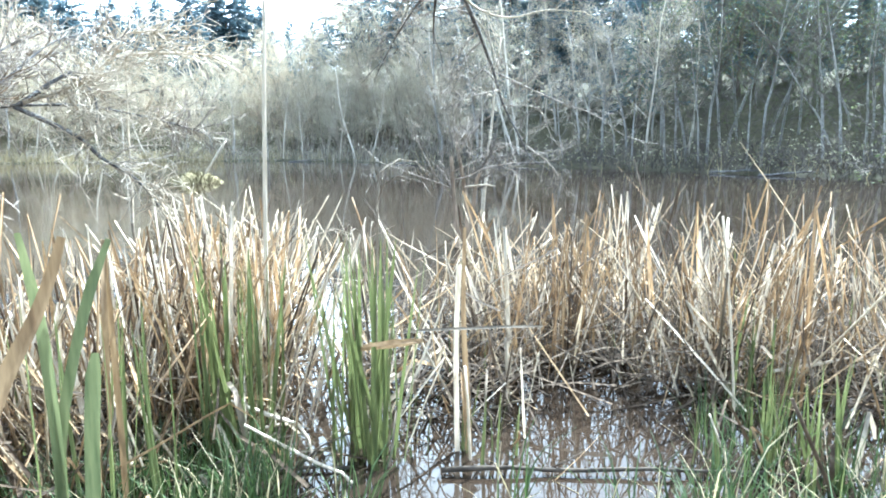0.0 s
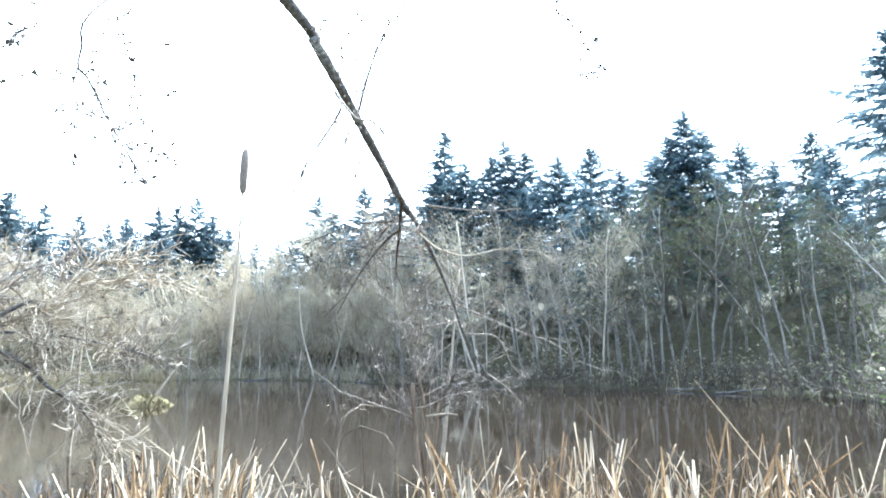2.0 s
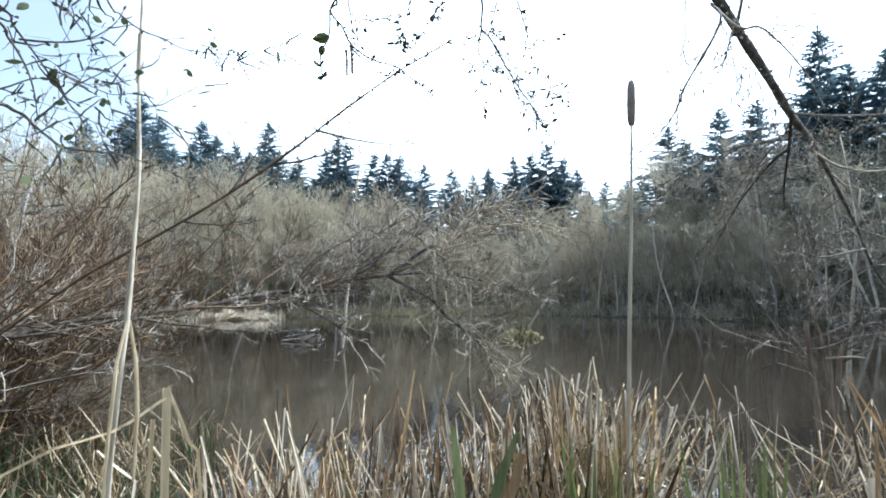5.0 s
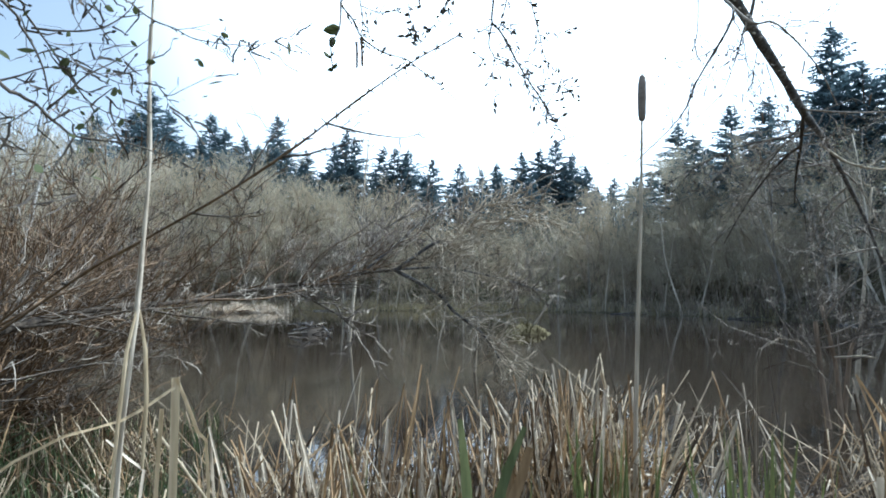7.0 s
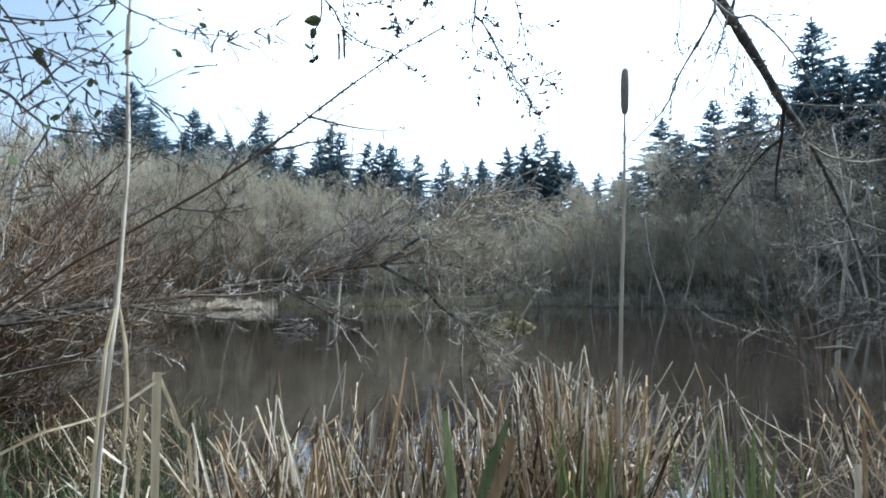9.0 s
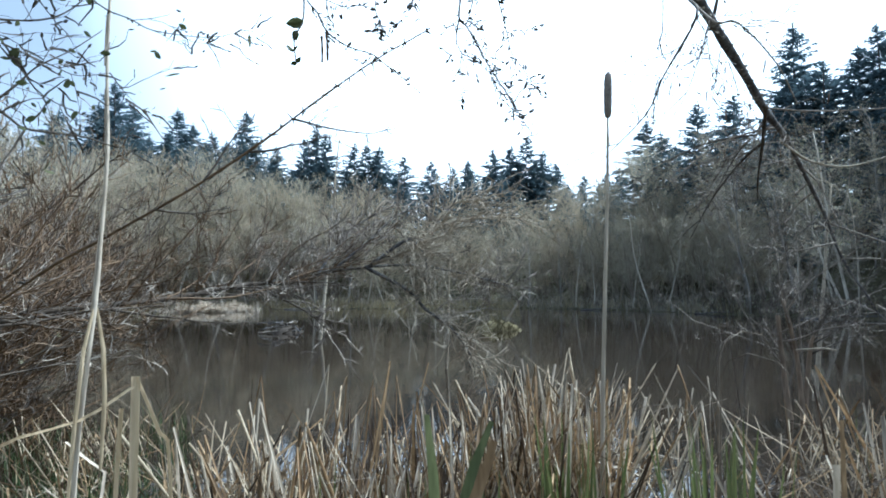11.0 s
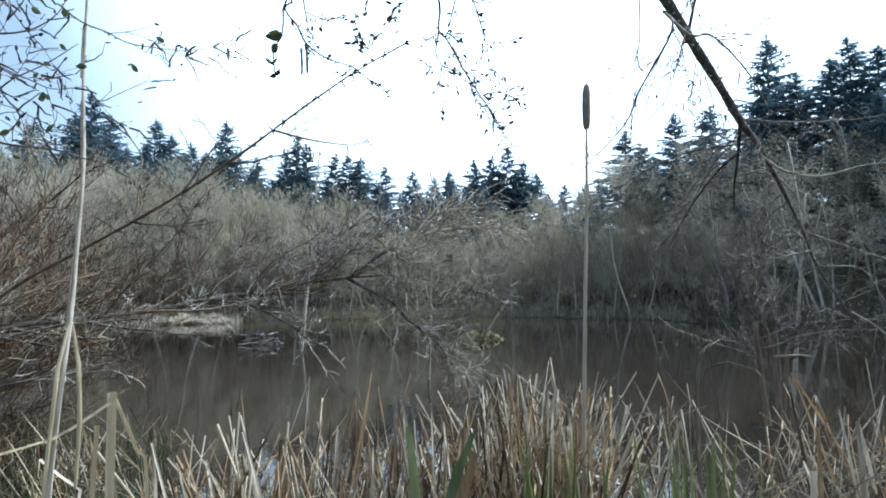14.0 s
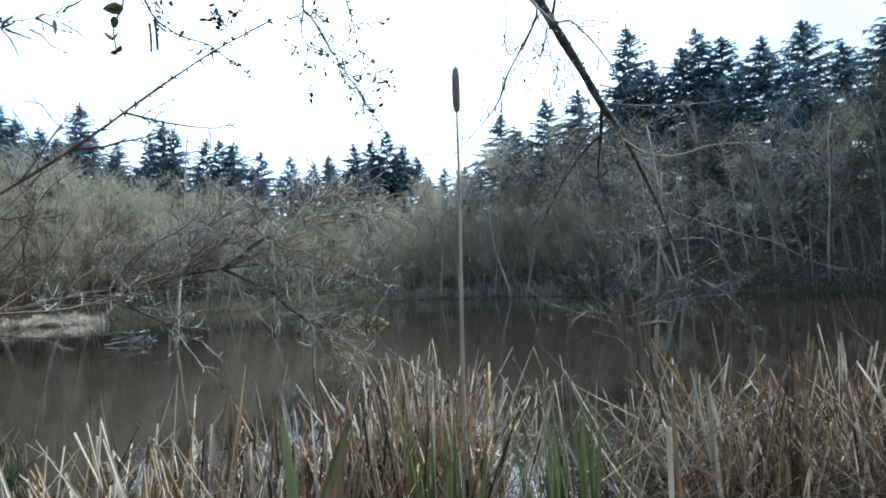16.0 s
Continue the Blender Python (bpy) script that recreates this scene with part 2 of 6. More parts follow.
# ---------------------------------------------------------------- mesh helpers
class Geo:
    """Vertices and faces of one mesh, to which tubes, blades and small leaves are added."""

    def __init__(self):
        self.v, self.f = [], []

    def tube(self, pts, r0, r1=None, n=5, flat=1.0, knots=0.0, rng=random):
        pts = [Vector(p) for p in pts]
        r1 = r0 if r1 is None else r1
        base, k = len(self.v), len(pts)
        along = pts[-1] - pts[0]
        ref = Vector((1, 0, 0)) if abs(along.x) < 0.7 * along.length else Vector((0, 1, 0))
        for i, p in enumerate(pts):
            t = pts[min(i + 1, k - 1)] - pts[max(i - 1, 0)]
            t = t.normalized() if t.length > 1e-9 else Vector((0, 0, 1))
            a = t.cross(ref)
            a = a.normalized() if a.length > 1e-6 else Vector((0, 0, 1))
            b = t.cross(a)
            r = r0[i] if isinstance(r0, list) else r0 + (r1 - r0) * i / (k - 1)
            if knots:
                r *= 1 + rng.uniform(-knots, knots)
            for j in range(n):
                w = 2 * math.pi * j / n
                self.v.append(p + a * (r * math.cos(w)) + b * (r * flat * math.sin(w)))
        for i in range(k - 1):
            for j in range(n):
                q = (j + 1) % n
                self.f.append((base + i * n + j, base + i * n + q, base + (i + 1) * n + q, base + (i + 1) * n + j))
        self.f.append(tuple(base + j for j in reversed(range(n))))
        self.f.append(tuple(base + (k - 1) * n + j for j in range(n)))
        return self

    def blade(self, pts, widths, side=(1, 0, 0), fold=0.25):
        """A long leaf with a folded midrib."""
        pts, side = [Vector(p) for p in pts], Vector(side)
        base, k = len(self.v), len(pts)
        for i, p in enumerate(pts):
            t = pts[min(i + 1, k - 1)] - pts[max(i - 1, 0)]
            t = t.normalized() if t.length > 1e-9 else Vector((0, 0, 1))
            s = side - t * side.dot(t)
            s = s.normalized() if s.length > 1e-6 else Vector((1, 0, 0))
            w = widths[i] / 2
            self.v += [p - s * w, p + t.cross(s) * (fold * w), p + s * w]
        for i in range(k - 1):
            a = base + 3 * i
            self.f += [(a, a + 1, a + 4, a + 3), (a + 1, a + 2, a + 5, a + 4)]
        return self

    def strip(self, pts, w0, w1, side):
        pts, side = [Vector(p) for p in pts], Vector(side)
        base, k = len(self.v), len(pts)
        for i, p in enumerate(pts):
            w = (w0 + (w1 - w0) * i / (k - 1)) / 2
            self.v += [p - side * w, p + side * w]
        for i in range(k - 1):
            a = base + 2 * i
            self.f.append((a, a + 1, a + 3, a + 2))
        return self

    def leaf(self, p, d, size, rng, ratio=0.55):
        p, d = Vector(p), Vector(d).normalized()
        s = d.cross(Vector((rng.uniform(-1, 1), rng.uniform(-1, 1), rng.uniform(-1, 1))))
        s = s.normalized() if s.length > 1e-6 else Vector((1, 0, 0))
        a = len(self.v)
        self.v += [p, p + d * size * 0.5 - s * size * ratio / 2, p + d * size, p + d * size * 0.5 + s * size * ratio / 2]
        self.f.append((a, a + 1, a + 2, a + 3))
        return self

    def spray(self, p, d, size, rng, ratio=0.3):
        """A pointed needle spray or bud: one triangle."""
        p, d = Vector(p), Vector(d).normalized()
        s = d.cross(Vector((rng.uniform(-1, 1), rng.uniform(-1, 1), rng.uniform(-1, 1))))
        s = s.normalized() if s.length > 1e-6 else Vector((1, 0, 0))
        a = len(self.v)
        self.v += [p - s * size * ratio / 2, p + s * size * ratio / 2, p + d * size]
        self.f.append((a, a + 1, a + 2))
        return self

    def oval(self, p, d, size, rng, ratio=0.6, cup=0.15):
        """A near leaf: pointed oval, cupped along its midrib."""
        p, d = Vector(p), Vector(d).normalized()
        s = d.cross(Vector((rng.uniform(-1, 1), rng.uniform(-1, 1), rng.uniform(-1, 1))))
        s = s.normalized() if s.length > 1e-6 else Vector((1, 0, 0))
        qs = (0.0, 0.12, 0.35, 0.6, 0.85, 1.0)
        return self.blade([p + d * (size * q) for q in qs], [size * ratio * w for w in (0.05, 0.6, 1.0, 0.9, 0.45, 0.02)], s, cup)

    def mesh(self, name, material, smooth=True):
        me = bpy.data.meshes.new(name)
        me.from_pydata([tuple(p) for p in self.v], [], self.f)
        me.materials.append(material)
        if smooth:
            me.polygons.foreach_set("use_smooth", [True] * len(me.polygons))
        me.update()
        return me


def part(name, geo, material, parent, label="", smooth=True):
    ob = new(name, geo.mesh(name, material, smooth) if isinstance(geo, Geo) else geo)
    ob.parent = parent
    if label:
        tagged(ob, label)
    return ob


def thing(name, at, label, category, group=""):
    ob = new(name)
    ob.location = at
    return tagged(ob, label, category, group)


def single(name, geo, material, label, category, group="", kind="", at=(0, 0, 0)):
    ob = new(name, geo.mesh(name, material))
    ob.location = at
    return tagged(ob, label, category, group, kind)


def smooth_line(pts, steps=4):
    """A curve through the points (Catmull-Rom)."""
    p = [Vector(q) for q in pts]
    p = [p[0] * 2 - p[1]] + p + [p[-1] * 2 - p[-2]]
    out = []
    for i in range(1, len(p) - 2):
        for s in range(steps):
            u = s / steps
            out.append(0.5 * (2 * p[i] + (p[i + 1] - p[i - 1]) * u + (2 * p[i - 1] - 5 * p[i] + 4 * p[i + 1] - p[i + 2]) * u * u
                              + (3 * p[i] - p[i - 1] - 3 * p[i + 1] + p[i + 2]) * u ** 3))
    return out + [p[-2]]


def wobble(p, d, length, steps, rng, bend=0.1, lift=0.0):
    """A wandering line from p along d. lift: how far it turns up (or down) on the way."""
    p, d = Vector(p), Vector(d).normalized()
    out = [p.copy()]
    for _ in range(steps):
        d = (d + Vector((rng.gauss(0, bend), rng.gauss(0, bend), rng.gauss(0, bend) + lift / steps))).normalized()
        p = p + d * (length / steps)
        out.append(p.copy())
    return out


def polar(az, d, z=0.0):
    """A place by degrees to the left of +y and metres from the place's origin."""
    return Vector((-math.sin(radians(az)) * d, math.cos(radians(az)) * d, z))


# ---------------------------------------------------------------- pond and ground
SHORE = smooth_line([(-4.6, 0.2), (-2.6, 0.15), (-1.4, 0.35), (-0.4, 1.3), (1.2, 1.7), (3.2, 2.0), (5.4, 4.0), (7.0, 8.0), (7.6, 13.0),
                     (10.8, 19.0), (10.6, 24.0), (6.5, 28.5), (1, 34), (-6, 38.5), (-14, 45), (-24, 49), (-36, 45.5), (-47, 39),
                     (-52, 30), (-42, 17), (-24, 8.0), (-10.5, 3.4), (-6.2, 1.0)], 3)
_S = np.array([(p.x, p.y) for p in SHORE])


def shore_distance(x, y):
    """Signed distance from the pond's edge, positive on land."""
    x, y = np.asarray(x, float), np.asarray(y, float)
    best, inside = np.full(x.shape, 1e9), np.zeros(x.shape, bool)
    for (ax, ay), (bx, by) in zip(_S, np.roll(_S, -1, 0)):
        dx, dy = bx - ax, by - ay
        u = np.clip(((x - ax) * dx + (y - ay) * dy) / (dx * dx + dy * dy + 1e-12), 0, 1)
        best = np.minimum(best, np.hypot(x - ax - u * dx, y - ay - u * dy))
        with np.errstate(divide="ignore", invalid="ignore"):
            inside ^= ((ay > y) != (by > y)) & (x < dx * (y - ay) / (dy if dy else 1e-12) + ax)
    return np.where(inside, -best, best)


def ground_height(x, y):
    d = shore_distance(x, y)
    x, y = np.asarray(x, float), np.asarray(y, float)
    bed = -0.45 * np.clip(-d / 1.6, 0, 1)
    bank = 0.03 + 0.16 * np.clip(d / 1.2, 0, 1) + 0.05 * np.clip(d - 1.2, 0, 6)
    hill = 15.0 * (1 - np.exp(-np.clip(d - 3, 0, None) / 30)) * np.clip((np.hypot(x, y) - 12) / 20, 0, 1)
    rough = 0.10 * np.sin(x * 1.3 + 2 * np.sin(y * 0.7)) * np.sin(y * 1.1 + x * 0.4) * np.clip(d / 3, 0, 1)
    return np.where(d < 0, bed, bank + hill + rough)


def height_at(x, y):
    return float(ground_height(np.array([x]), np.array([y]))[0])


def far_shore():
    """How far off the far shore lies, degree by degree."""
    r, out = np.arange(5.0, 90.0, 0.25), []
    for az in range(-60, 91):
        a = radians(az)
        wet = np.nonzero(shore_distance(-math.sin(a) * r, math.cos(a) * r) < 0)[0]
        out.append(float(r[wet[-1]]) if len(wet) else 6.0)
    return out


FAR_SHORE = far_shore()


def shore_range(az):
    return float(np.interp(az, range(-60, 91), FAR_SHORE))


def on_ground(places):
    """Sets the places' heights to the ground's, all at once."""
    z = ground_height([p.x for p in places], [p.y for p in places])
    for p, h in zip(places, z):
        p.z = float(h)
    return places


def build_ground():
    n = 210
    u = np.linspace(-1, 1, n)
    c = 700 * np.sinh(6.2 * u) / math.sinh(6.2)
    gx, gy = np.meshgrid(c - 2, c + 6)
    gz = ground_height(gx, gy)
    me = bpy.data.meshes.new("ground")
    verts = np.stack([gx, gy, gz], -1).reshape(-1, 3)
    faces = [(j * n + i, j * n + i + 1, (j + 1) * n + i + 1, (j + 1) * n + i) for j in range(n - 1) for i in range(n - 1)]
    me.from_pydata(verts.tolist(), [], faces)
    me.materials.append(M_GROUND)
    me.polygons.foreach_set("use_smooth", [True] * len(me.polygons))
    tagged(new("ground", me), "brown leaf-strewn forest floor and muddy pond bank", "ground", kind="structure")
    # the water reaches a little way under the bank all round
    mid = Vector((-16, 22, 0))
    ring = []
    for i, p in enumerate(SHORE):
        a, b = SHORE[i - 1], SHORE[(i + 1) % len(SHORE)]
        out = Vector(((b - a).y, -(b - a).x, 0)).normalized()
        ring.append(Vector((p.x, p.y, 0)) + out * 0.5)
    me = bpy.data.meshes.new("water")
    me.from_pydata([(p.x, p.y, 0.0) for p in ring], [], [tuple(range(len(ring)))])
    me.materials.append(M_WATER)
    me.update()
    if me.polygons[0].normal.z < 0:
        me.flip_normals()
    tagged(new("water", me), "still dark brown pond water mirroring the trees", "water", kind="structure")


build_ground()


# ---------------------------------------------------------------- far woods
def fir_variant(seed, height):
    """A conifer: straight trunk, loose whorls of boughs of uneven length, rising near the top and sagging below, hung with sprays."""
    r = random.Random(seed)
    trunk, crown = Geo(), Geo()
    lean = Vector((r.uniform(-0.02, 0.02), r.uniform(-0.02, 0.02), 1))
    trunk.tube([lean * (height * s / 8) for s in range(9)], height * 0.013, 0.02, 6)
    z, full, heavy = height * 0.16, height * r.uniform(0.2, 0.26), r.uniform(0, 6.28)
    while z < height - 0.3:
        rel = (height - z) / height
        reach = min(full, 0.5 * (height - z)) * r.uniform(0.8, 1.15) + 0.12
        for k in range(r.randint(5, 7)):
            a = r.uniform(0, 6.28)
            length = reach * r.uniform(0.65, 1.15) * (1 + 0.15 * math.cos(a - heavy))
            d = Vector((math.cos(a), math.sin(a), 0))
            s = Vector((-d.y, d.x, 0))
            rise, sag = 0.55 - 0.75 * rel + r.uniform(-0.15, 0.2), r.uniform(0.05, 0.4)
            p0 = lean * (z + r.uniform(-0.25, 0.25))
            line = [p0 + d * (length * q) + Vector((0, 0, length * (rise * q - sag * q * q))) for q in (0, 0.4, 0.75, 1)]
            crown.strip(line, 0.07, 0.02, Vector((0, 0, 1)))
            count = int(7 + length * 11)
            for i in range(count):
                q = (0.05 + 0.95 * (i + r.random()) / count) ** 0.8
                p = p0 + d * (length * q) + Vector((0, 0, length * (rise * q - sag * q * q)))
                out = d * r.uniform(0.2, 1.0) + s * r.choice((-1, 1)) * r.uniform(0.3, 1) + Vector((0, 0, r.uniform(-0.9, 0.25)))
                crown.spray(p, out, r.uniform(0.22, 0.56) * (1.15 - 0.4 * q) * min(1.0, 0.5 + length / 3), r, 0.36)
        z += r.uniform(0.28, 0.5) * (0.55 + 0.55 * rel)
    for i in range(12):
        a = r.uniform(0, 6.28)
        crown.spray(lean * (height - 0.07 * i - 0.05), (math.cos(a) * 0.5, math.sin(a) * 0.5, 0.7), 0.26 + 0.015 * i, r, 0.35)
    return trunk.mesh("trunk", M_FIRBARK), crown.mesh("crown", M_NEEDLE_HAZED, False)


def sliver(geo, pts, w0, w1, r):
    """A fine twig: a flat sliver turned at random."""
    d = pts[-1] - pts[0]
    side = d.cross(Vector((r.gauss(0, 1), r.gauss(0, 1), r.gauss(0, 1))))
    geo.strip(pts, w0, w1, side.normalized() if side.length > 1e-6 else Vector((1, 0, 0)))


def dome_variant(seed, height):
    """A many-stemmed alder or willow coming into bud: stems that fan from the foot into a rounded crown of very fine twigs."""
    r = random.Random(seed)
    trunk, limbs, crown = Geo(), Geo(), Geo()
    for i in range(6):
        a, tilt = i * 1.05 + r.uniform(-0.4, 0.4), r.uniform(0.05, 0.42)
        d = Vector((math.cos(a) * tilt, math.sin(a) * tilt, 1))
        stem = wobble((math.cos(a) * 0.12, math.sin(a) * 0.12, -0.2), d, height * r.uniform(0.72, 0.98) * (1 - 0.25 * tilt), 7, r, 0.06, 0.1)
        trunk.tube(stem, 0.03 + height * 0.0035, 0.015, 5, 1, 0.12, r)
        for j in range(14):
            q = r.uniform(0.22, 1.0) * 7
            k = min(int(q), 6)
            p = stem[k].lerp(stem[k + 1], q - k)
            b = r.uniform(0, 6.28)
            limb = wobble(p, (math.cos(b) * 0.8, math.sin(b) * 0.8, r.uniform(0.3, 1.2)), height * r.uniform(0.1, 0.19), 3, r, 0.12, 0.35)
            sliver(limbs, limb, 0.04, 0.014, r)
            for _ in range(7):
                t = r.uniform(0.2, 1) * 3
                k = min(int(t), 2)
                p2 = limb[k].lerp(limb[k + 1], t - k)
                d2 = (limb[k + 1] - limb[k]).normalized() + Vector((r.gauss(0, 0.6), r.gauss(0, 0.6), r.gauss(0.2, 0.5)))
                p3 = p2 + d2.normalized() * r.uniform(0.4, 1.0)
                sliver(limbs, [p2, p3], 0.022, 0.009, r)
                for _ in range(4):
                    d3 = d2.normalized() + Vector((r.gauss(0, 0.6), r.gauss(0, 0.6), r.gauss(0.15, 0.5)))
                    e = p2.lerp(p3, r.uniform(0.25, 1))
                    e2 = e + d3.normalized() * r.uniform(0.2, 0.55)
                    sliver(limbs, [e, e2], 0.016, 0.008, r)
                    if r.random() < 0.6:
                        crown.spray(e.lerp(e2, r.uniform(0.4, 1)), d3, r.uniform(0.05, 0.1), r, 0.7)
    return trunk.mesh("trunk", M_TWIG_MID), limbs.mesh("crown", M_HAZE if seed % 2 else M_HAZE_WARM, False), crown.mesh("foliage", M_BUD_OLIVE, False)


def alder_variant(seed, height, pale=False, green=False):
    """A bare slender tree of the shaded side: pale trunk, rising limbs, fine twigs and swelling green buds."""
    r = random.Random(seed)
    trunk, limbs, crown = Geo(), Geo(), Geo()
    lean = Vector((r.gauss(0, 0.11), r.gauss(0, 0.11), 1)).normalized()
    line = wobble((0, 0, -0.2), lean, height * 0.97, 9, r, 0.07, 0.08)
    trunk.tube(line, 0.04 + height * 0.005, 0.02, 6, 1, 0.12, r)
    for i in range(int(20 + height * 1.3)):
        q = r.uniform(0.3, 0.99) if r.random() < 0.85 else r.uniform(0.08, 0.3)
        k = min(int(q * 9), 8)
        p = line[k].lerp(line[k + 1], q * 9 - k)
        a = r.uniform(0, 6.28)
        length = height * (0.1 + 0.2 * (1 - abs(q - 0.5))) * r.uniform(0.5, 1.1)
        b = wobble(p, (math.cos(a), math.sin(a), r.uniform(0.15, 1.1)), length, 4, r, 0.14, 0.35)
        limbs.tube(b, 0.022 * (1.2 - q * 0.6), 0.008, 3)
        for j in range(10):
            t = r.uniform(0.15, 1) * 4
            kk = min(int(t), 3)
            p2 = b[kk].lerp(b[kk + 1], t - kk)
            d2 = (b[kk + 1] - b[kk]).normalized() + Vector((r.gauss(0, 0.7), r.gauss(0, 0.7), r.gauss(0.1, 0.6)))
            p3 = p2 + d2.normalized() * r.uniform(0.35, 1.0)
            sliver(limbs, [p2, p3], 0.018, 0.007, r)
            for _ in range(3):
                d3 = d2.normalized() + Vector((r.gauss(0, 0.8), r.gauss(0, 0.8), r.gauss(0, 0.8)))
                e = p2.lerp(p3, r.random())
                e2 = e + d3.normalized() * r.uniform(0.2, 0.5)
                sliver(limbs, [e, e2], 0.013, 0.006, r)
                crown.spray(e2, d3 + Vector((0, 0, r.uniform(-1, 0.5))), r.uniform(0.05, 0.1), r, 0.8)
    return trunk.mesh("trunk", M_PALE_BARK if pale else M_ALDER), limbs.mesh("crown", M_TWIG_DARK if green else M_TWIG, False), crown.mesh("foliage", M_LEAF if green else M_BUD_GREEN if seed % 2 else M_BUD_OLIVE, False)


FIRS = [(h, *fir_variant(40 + i, h)) for i, h in enumerate((10.0, 12.0, 14.0, 16.0, 18.0, 12.5))]
DOMES = [dome_variant(70 + i, h) for i, h in enumerate((8.0, 9.5, 11.0, 12.5))]
SLENDER = [alder_variant(85 + i, h, i % 2 == 0) for i, h in enumerate((11.0, 12.5, 10.0, 13.0))]
SLENDER_GREEN = [alder_variant(91 + i, h, False, True) for i, h in enumerate((11.0, 12.5, 10.5))]


def plant_fir(az, d, top, r, slim=1.0):
    p = polar(az, d)
    p.z = height_at(p.x, p.y) - 0.1
    height = max(top - p.z, 5.0)
    h, trunk, crown = min(FIRS, key=lambda f: abs(f[0] - height) + r.uniform(0, 5))
    ob = thing("fir_tree", p, "tall dark green conifer in the wood round the pond", "tree", "conifers round the pond")
    part("trunk", trunk, None, ob)
    part("crown", crown, None, ob)
    s = height / h
    ob.scale, ob.rotation_euler = (s * slim * r.uniform(0.85, 1.15), s * slim * r.uniform(0.85, 1.15), s), (0, 0, r.uniform(0, 6.28))
    return ob


def plant_alder(az, d, top, r, slender=False):
    p = polar(az, d)
    p.z = height_at(p.x, p.y) - 0.05
    height = max(top - p.z, 3.0)
    trunk, limbs, buds = r.choice((SLENDER_GREEN if az < -10 + r.uniform(-6, 6) else SLENDER) if slender else DOMES)
    h = max(v.co.z for v in limbs.vertices)
    ob = thing("alder_tree", p, "bare pale-trunked alder with swelling green buds on the bank" if slender else "many-stemmed alder with a hazy rounded crown of bare twigs",
               "tree", "bare trees on the bank")
    part("trunk", trunk, None, ob)
    part("crown", limbs, None, ob)
    tagged(part("foliage", buds, None, ob), kind="stuff")
    s = height / h
    wide = s * (1 if slender else r.uniform(1.05, 1.4))
    ob.scale, ob.rotation_euler = (wide, wide, s), (0, 0, r.uniform(0, 6.28))
    return ob


EYE = 1.41
# conifer tops that stand out on the skyline: degrees left of +y, degrees above the horizon
SKYLINE_LEFT = [(66.0, 14.2), (63.3, 15.1), (62.0, 16.7), (60.7, 15.2), (57.6, 15.2), (56.1, 14.2), (54.6, 13.6), (53.5, 12.9), (51.9, 15.6), (49.3, 12.6), (46.8, 13.4),
                (46.0, 14.5), (44.9, 14.0), (42.7, 13.2), (41.7, 13.2), (40.4, 13.0), (38.1, 12.1), (35.7, 11.7), (33.7, 11.2), (32.4, 11.8), (30.0, 12.7), (28.5, 13.0),
                (27.2, 13.6), (25.7, 12.5), (24.4, 11.3), (22.0, 10.1)]
SKYLINE_RIGHT = [(16.8, 14.4), (15.5, 13.4), (12.5, 15.4), (10.1, 15.7), (5.5, 20.5), (3.4, 17.2), (1.2, 17.7), (-0.4, 19.0), (-1.8, 18.0), (-5.1, 17.5), (-7.7, 17.9), (-10.2, 16.0),
                 (-13.5, 16.8), (-14.9, 18.0), (-16.1, 20.2), (-17.2, 18.4), (-20.1, 17.0), (-22.6, 15.4), (-25.5, 17.1), (-26.6, 15.8), (-31.1, 23.1), (-36.5, 20.0), (-42, 23.0)]
CANOPY = [(-60, 14.0), (-28.6, 11.0), (-25, 12.7), (-19.6, 14.6), (-15, 15.0), (-10.3, 12.8), (-5, 13.2), (2, 12.8), (7.3, 12.2), (11.4, 11.6), (15.8, 10.6), (20, 9.6), (22.4, 9.2), (25.3, 8.6),
          (27.3, 7.6), (31, 6.8), (35.4, 7.2), (38.9, 7.8), (43.5, 9.7), (47.4, 11.0), (51.8, 11.5), (55.1, 11.9), (59.5, 11.3), (63.7, 12.2), (67.6, 13.4), (71.3, 13.8), (90, 14.0)]


def canopy(az):
    return float(np.interp(az, [c[0] for c in CANOPY], [c[1] for c in CANOPY]))


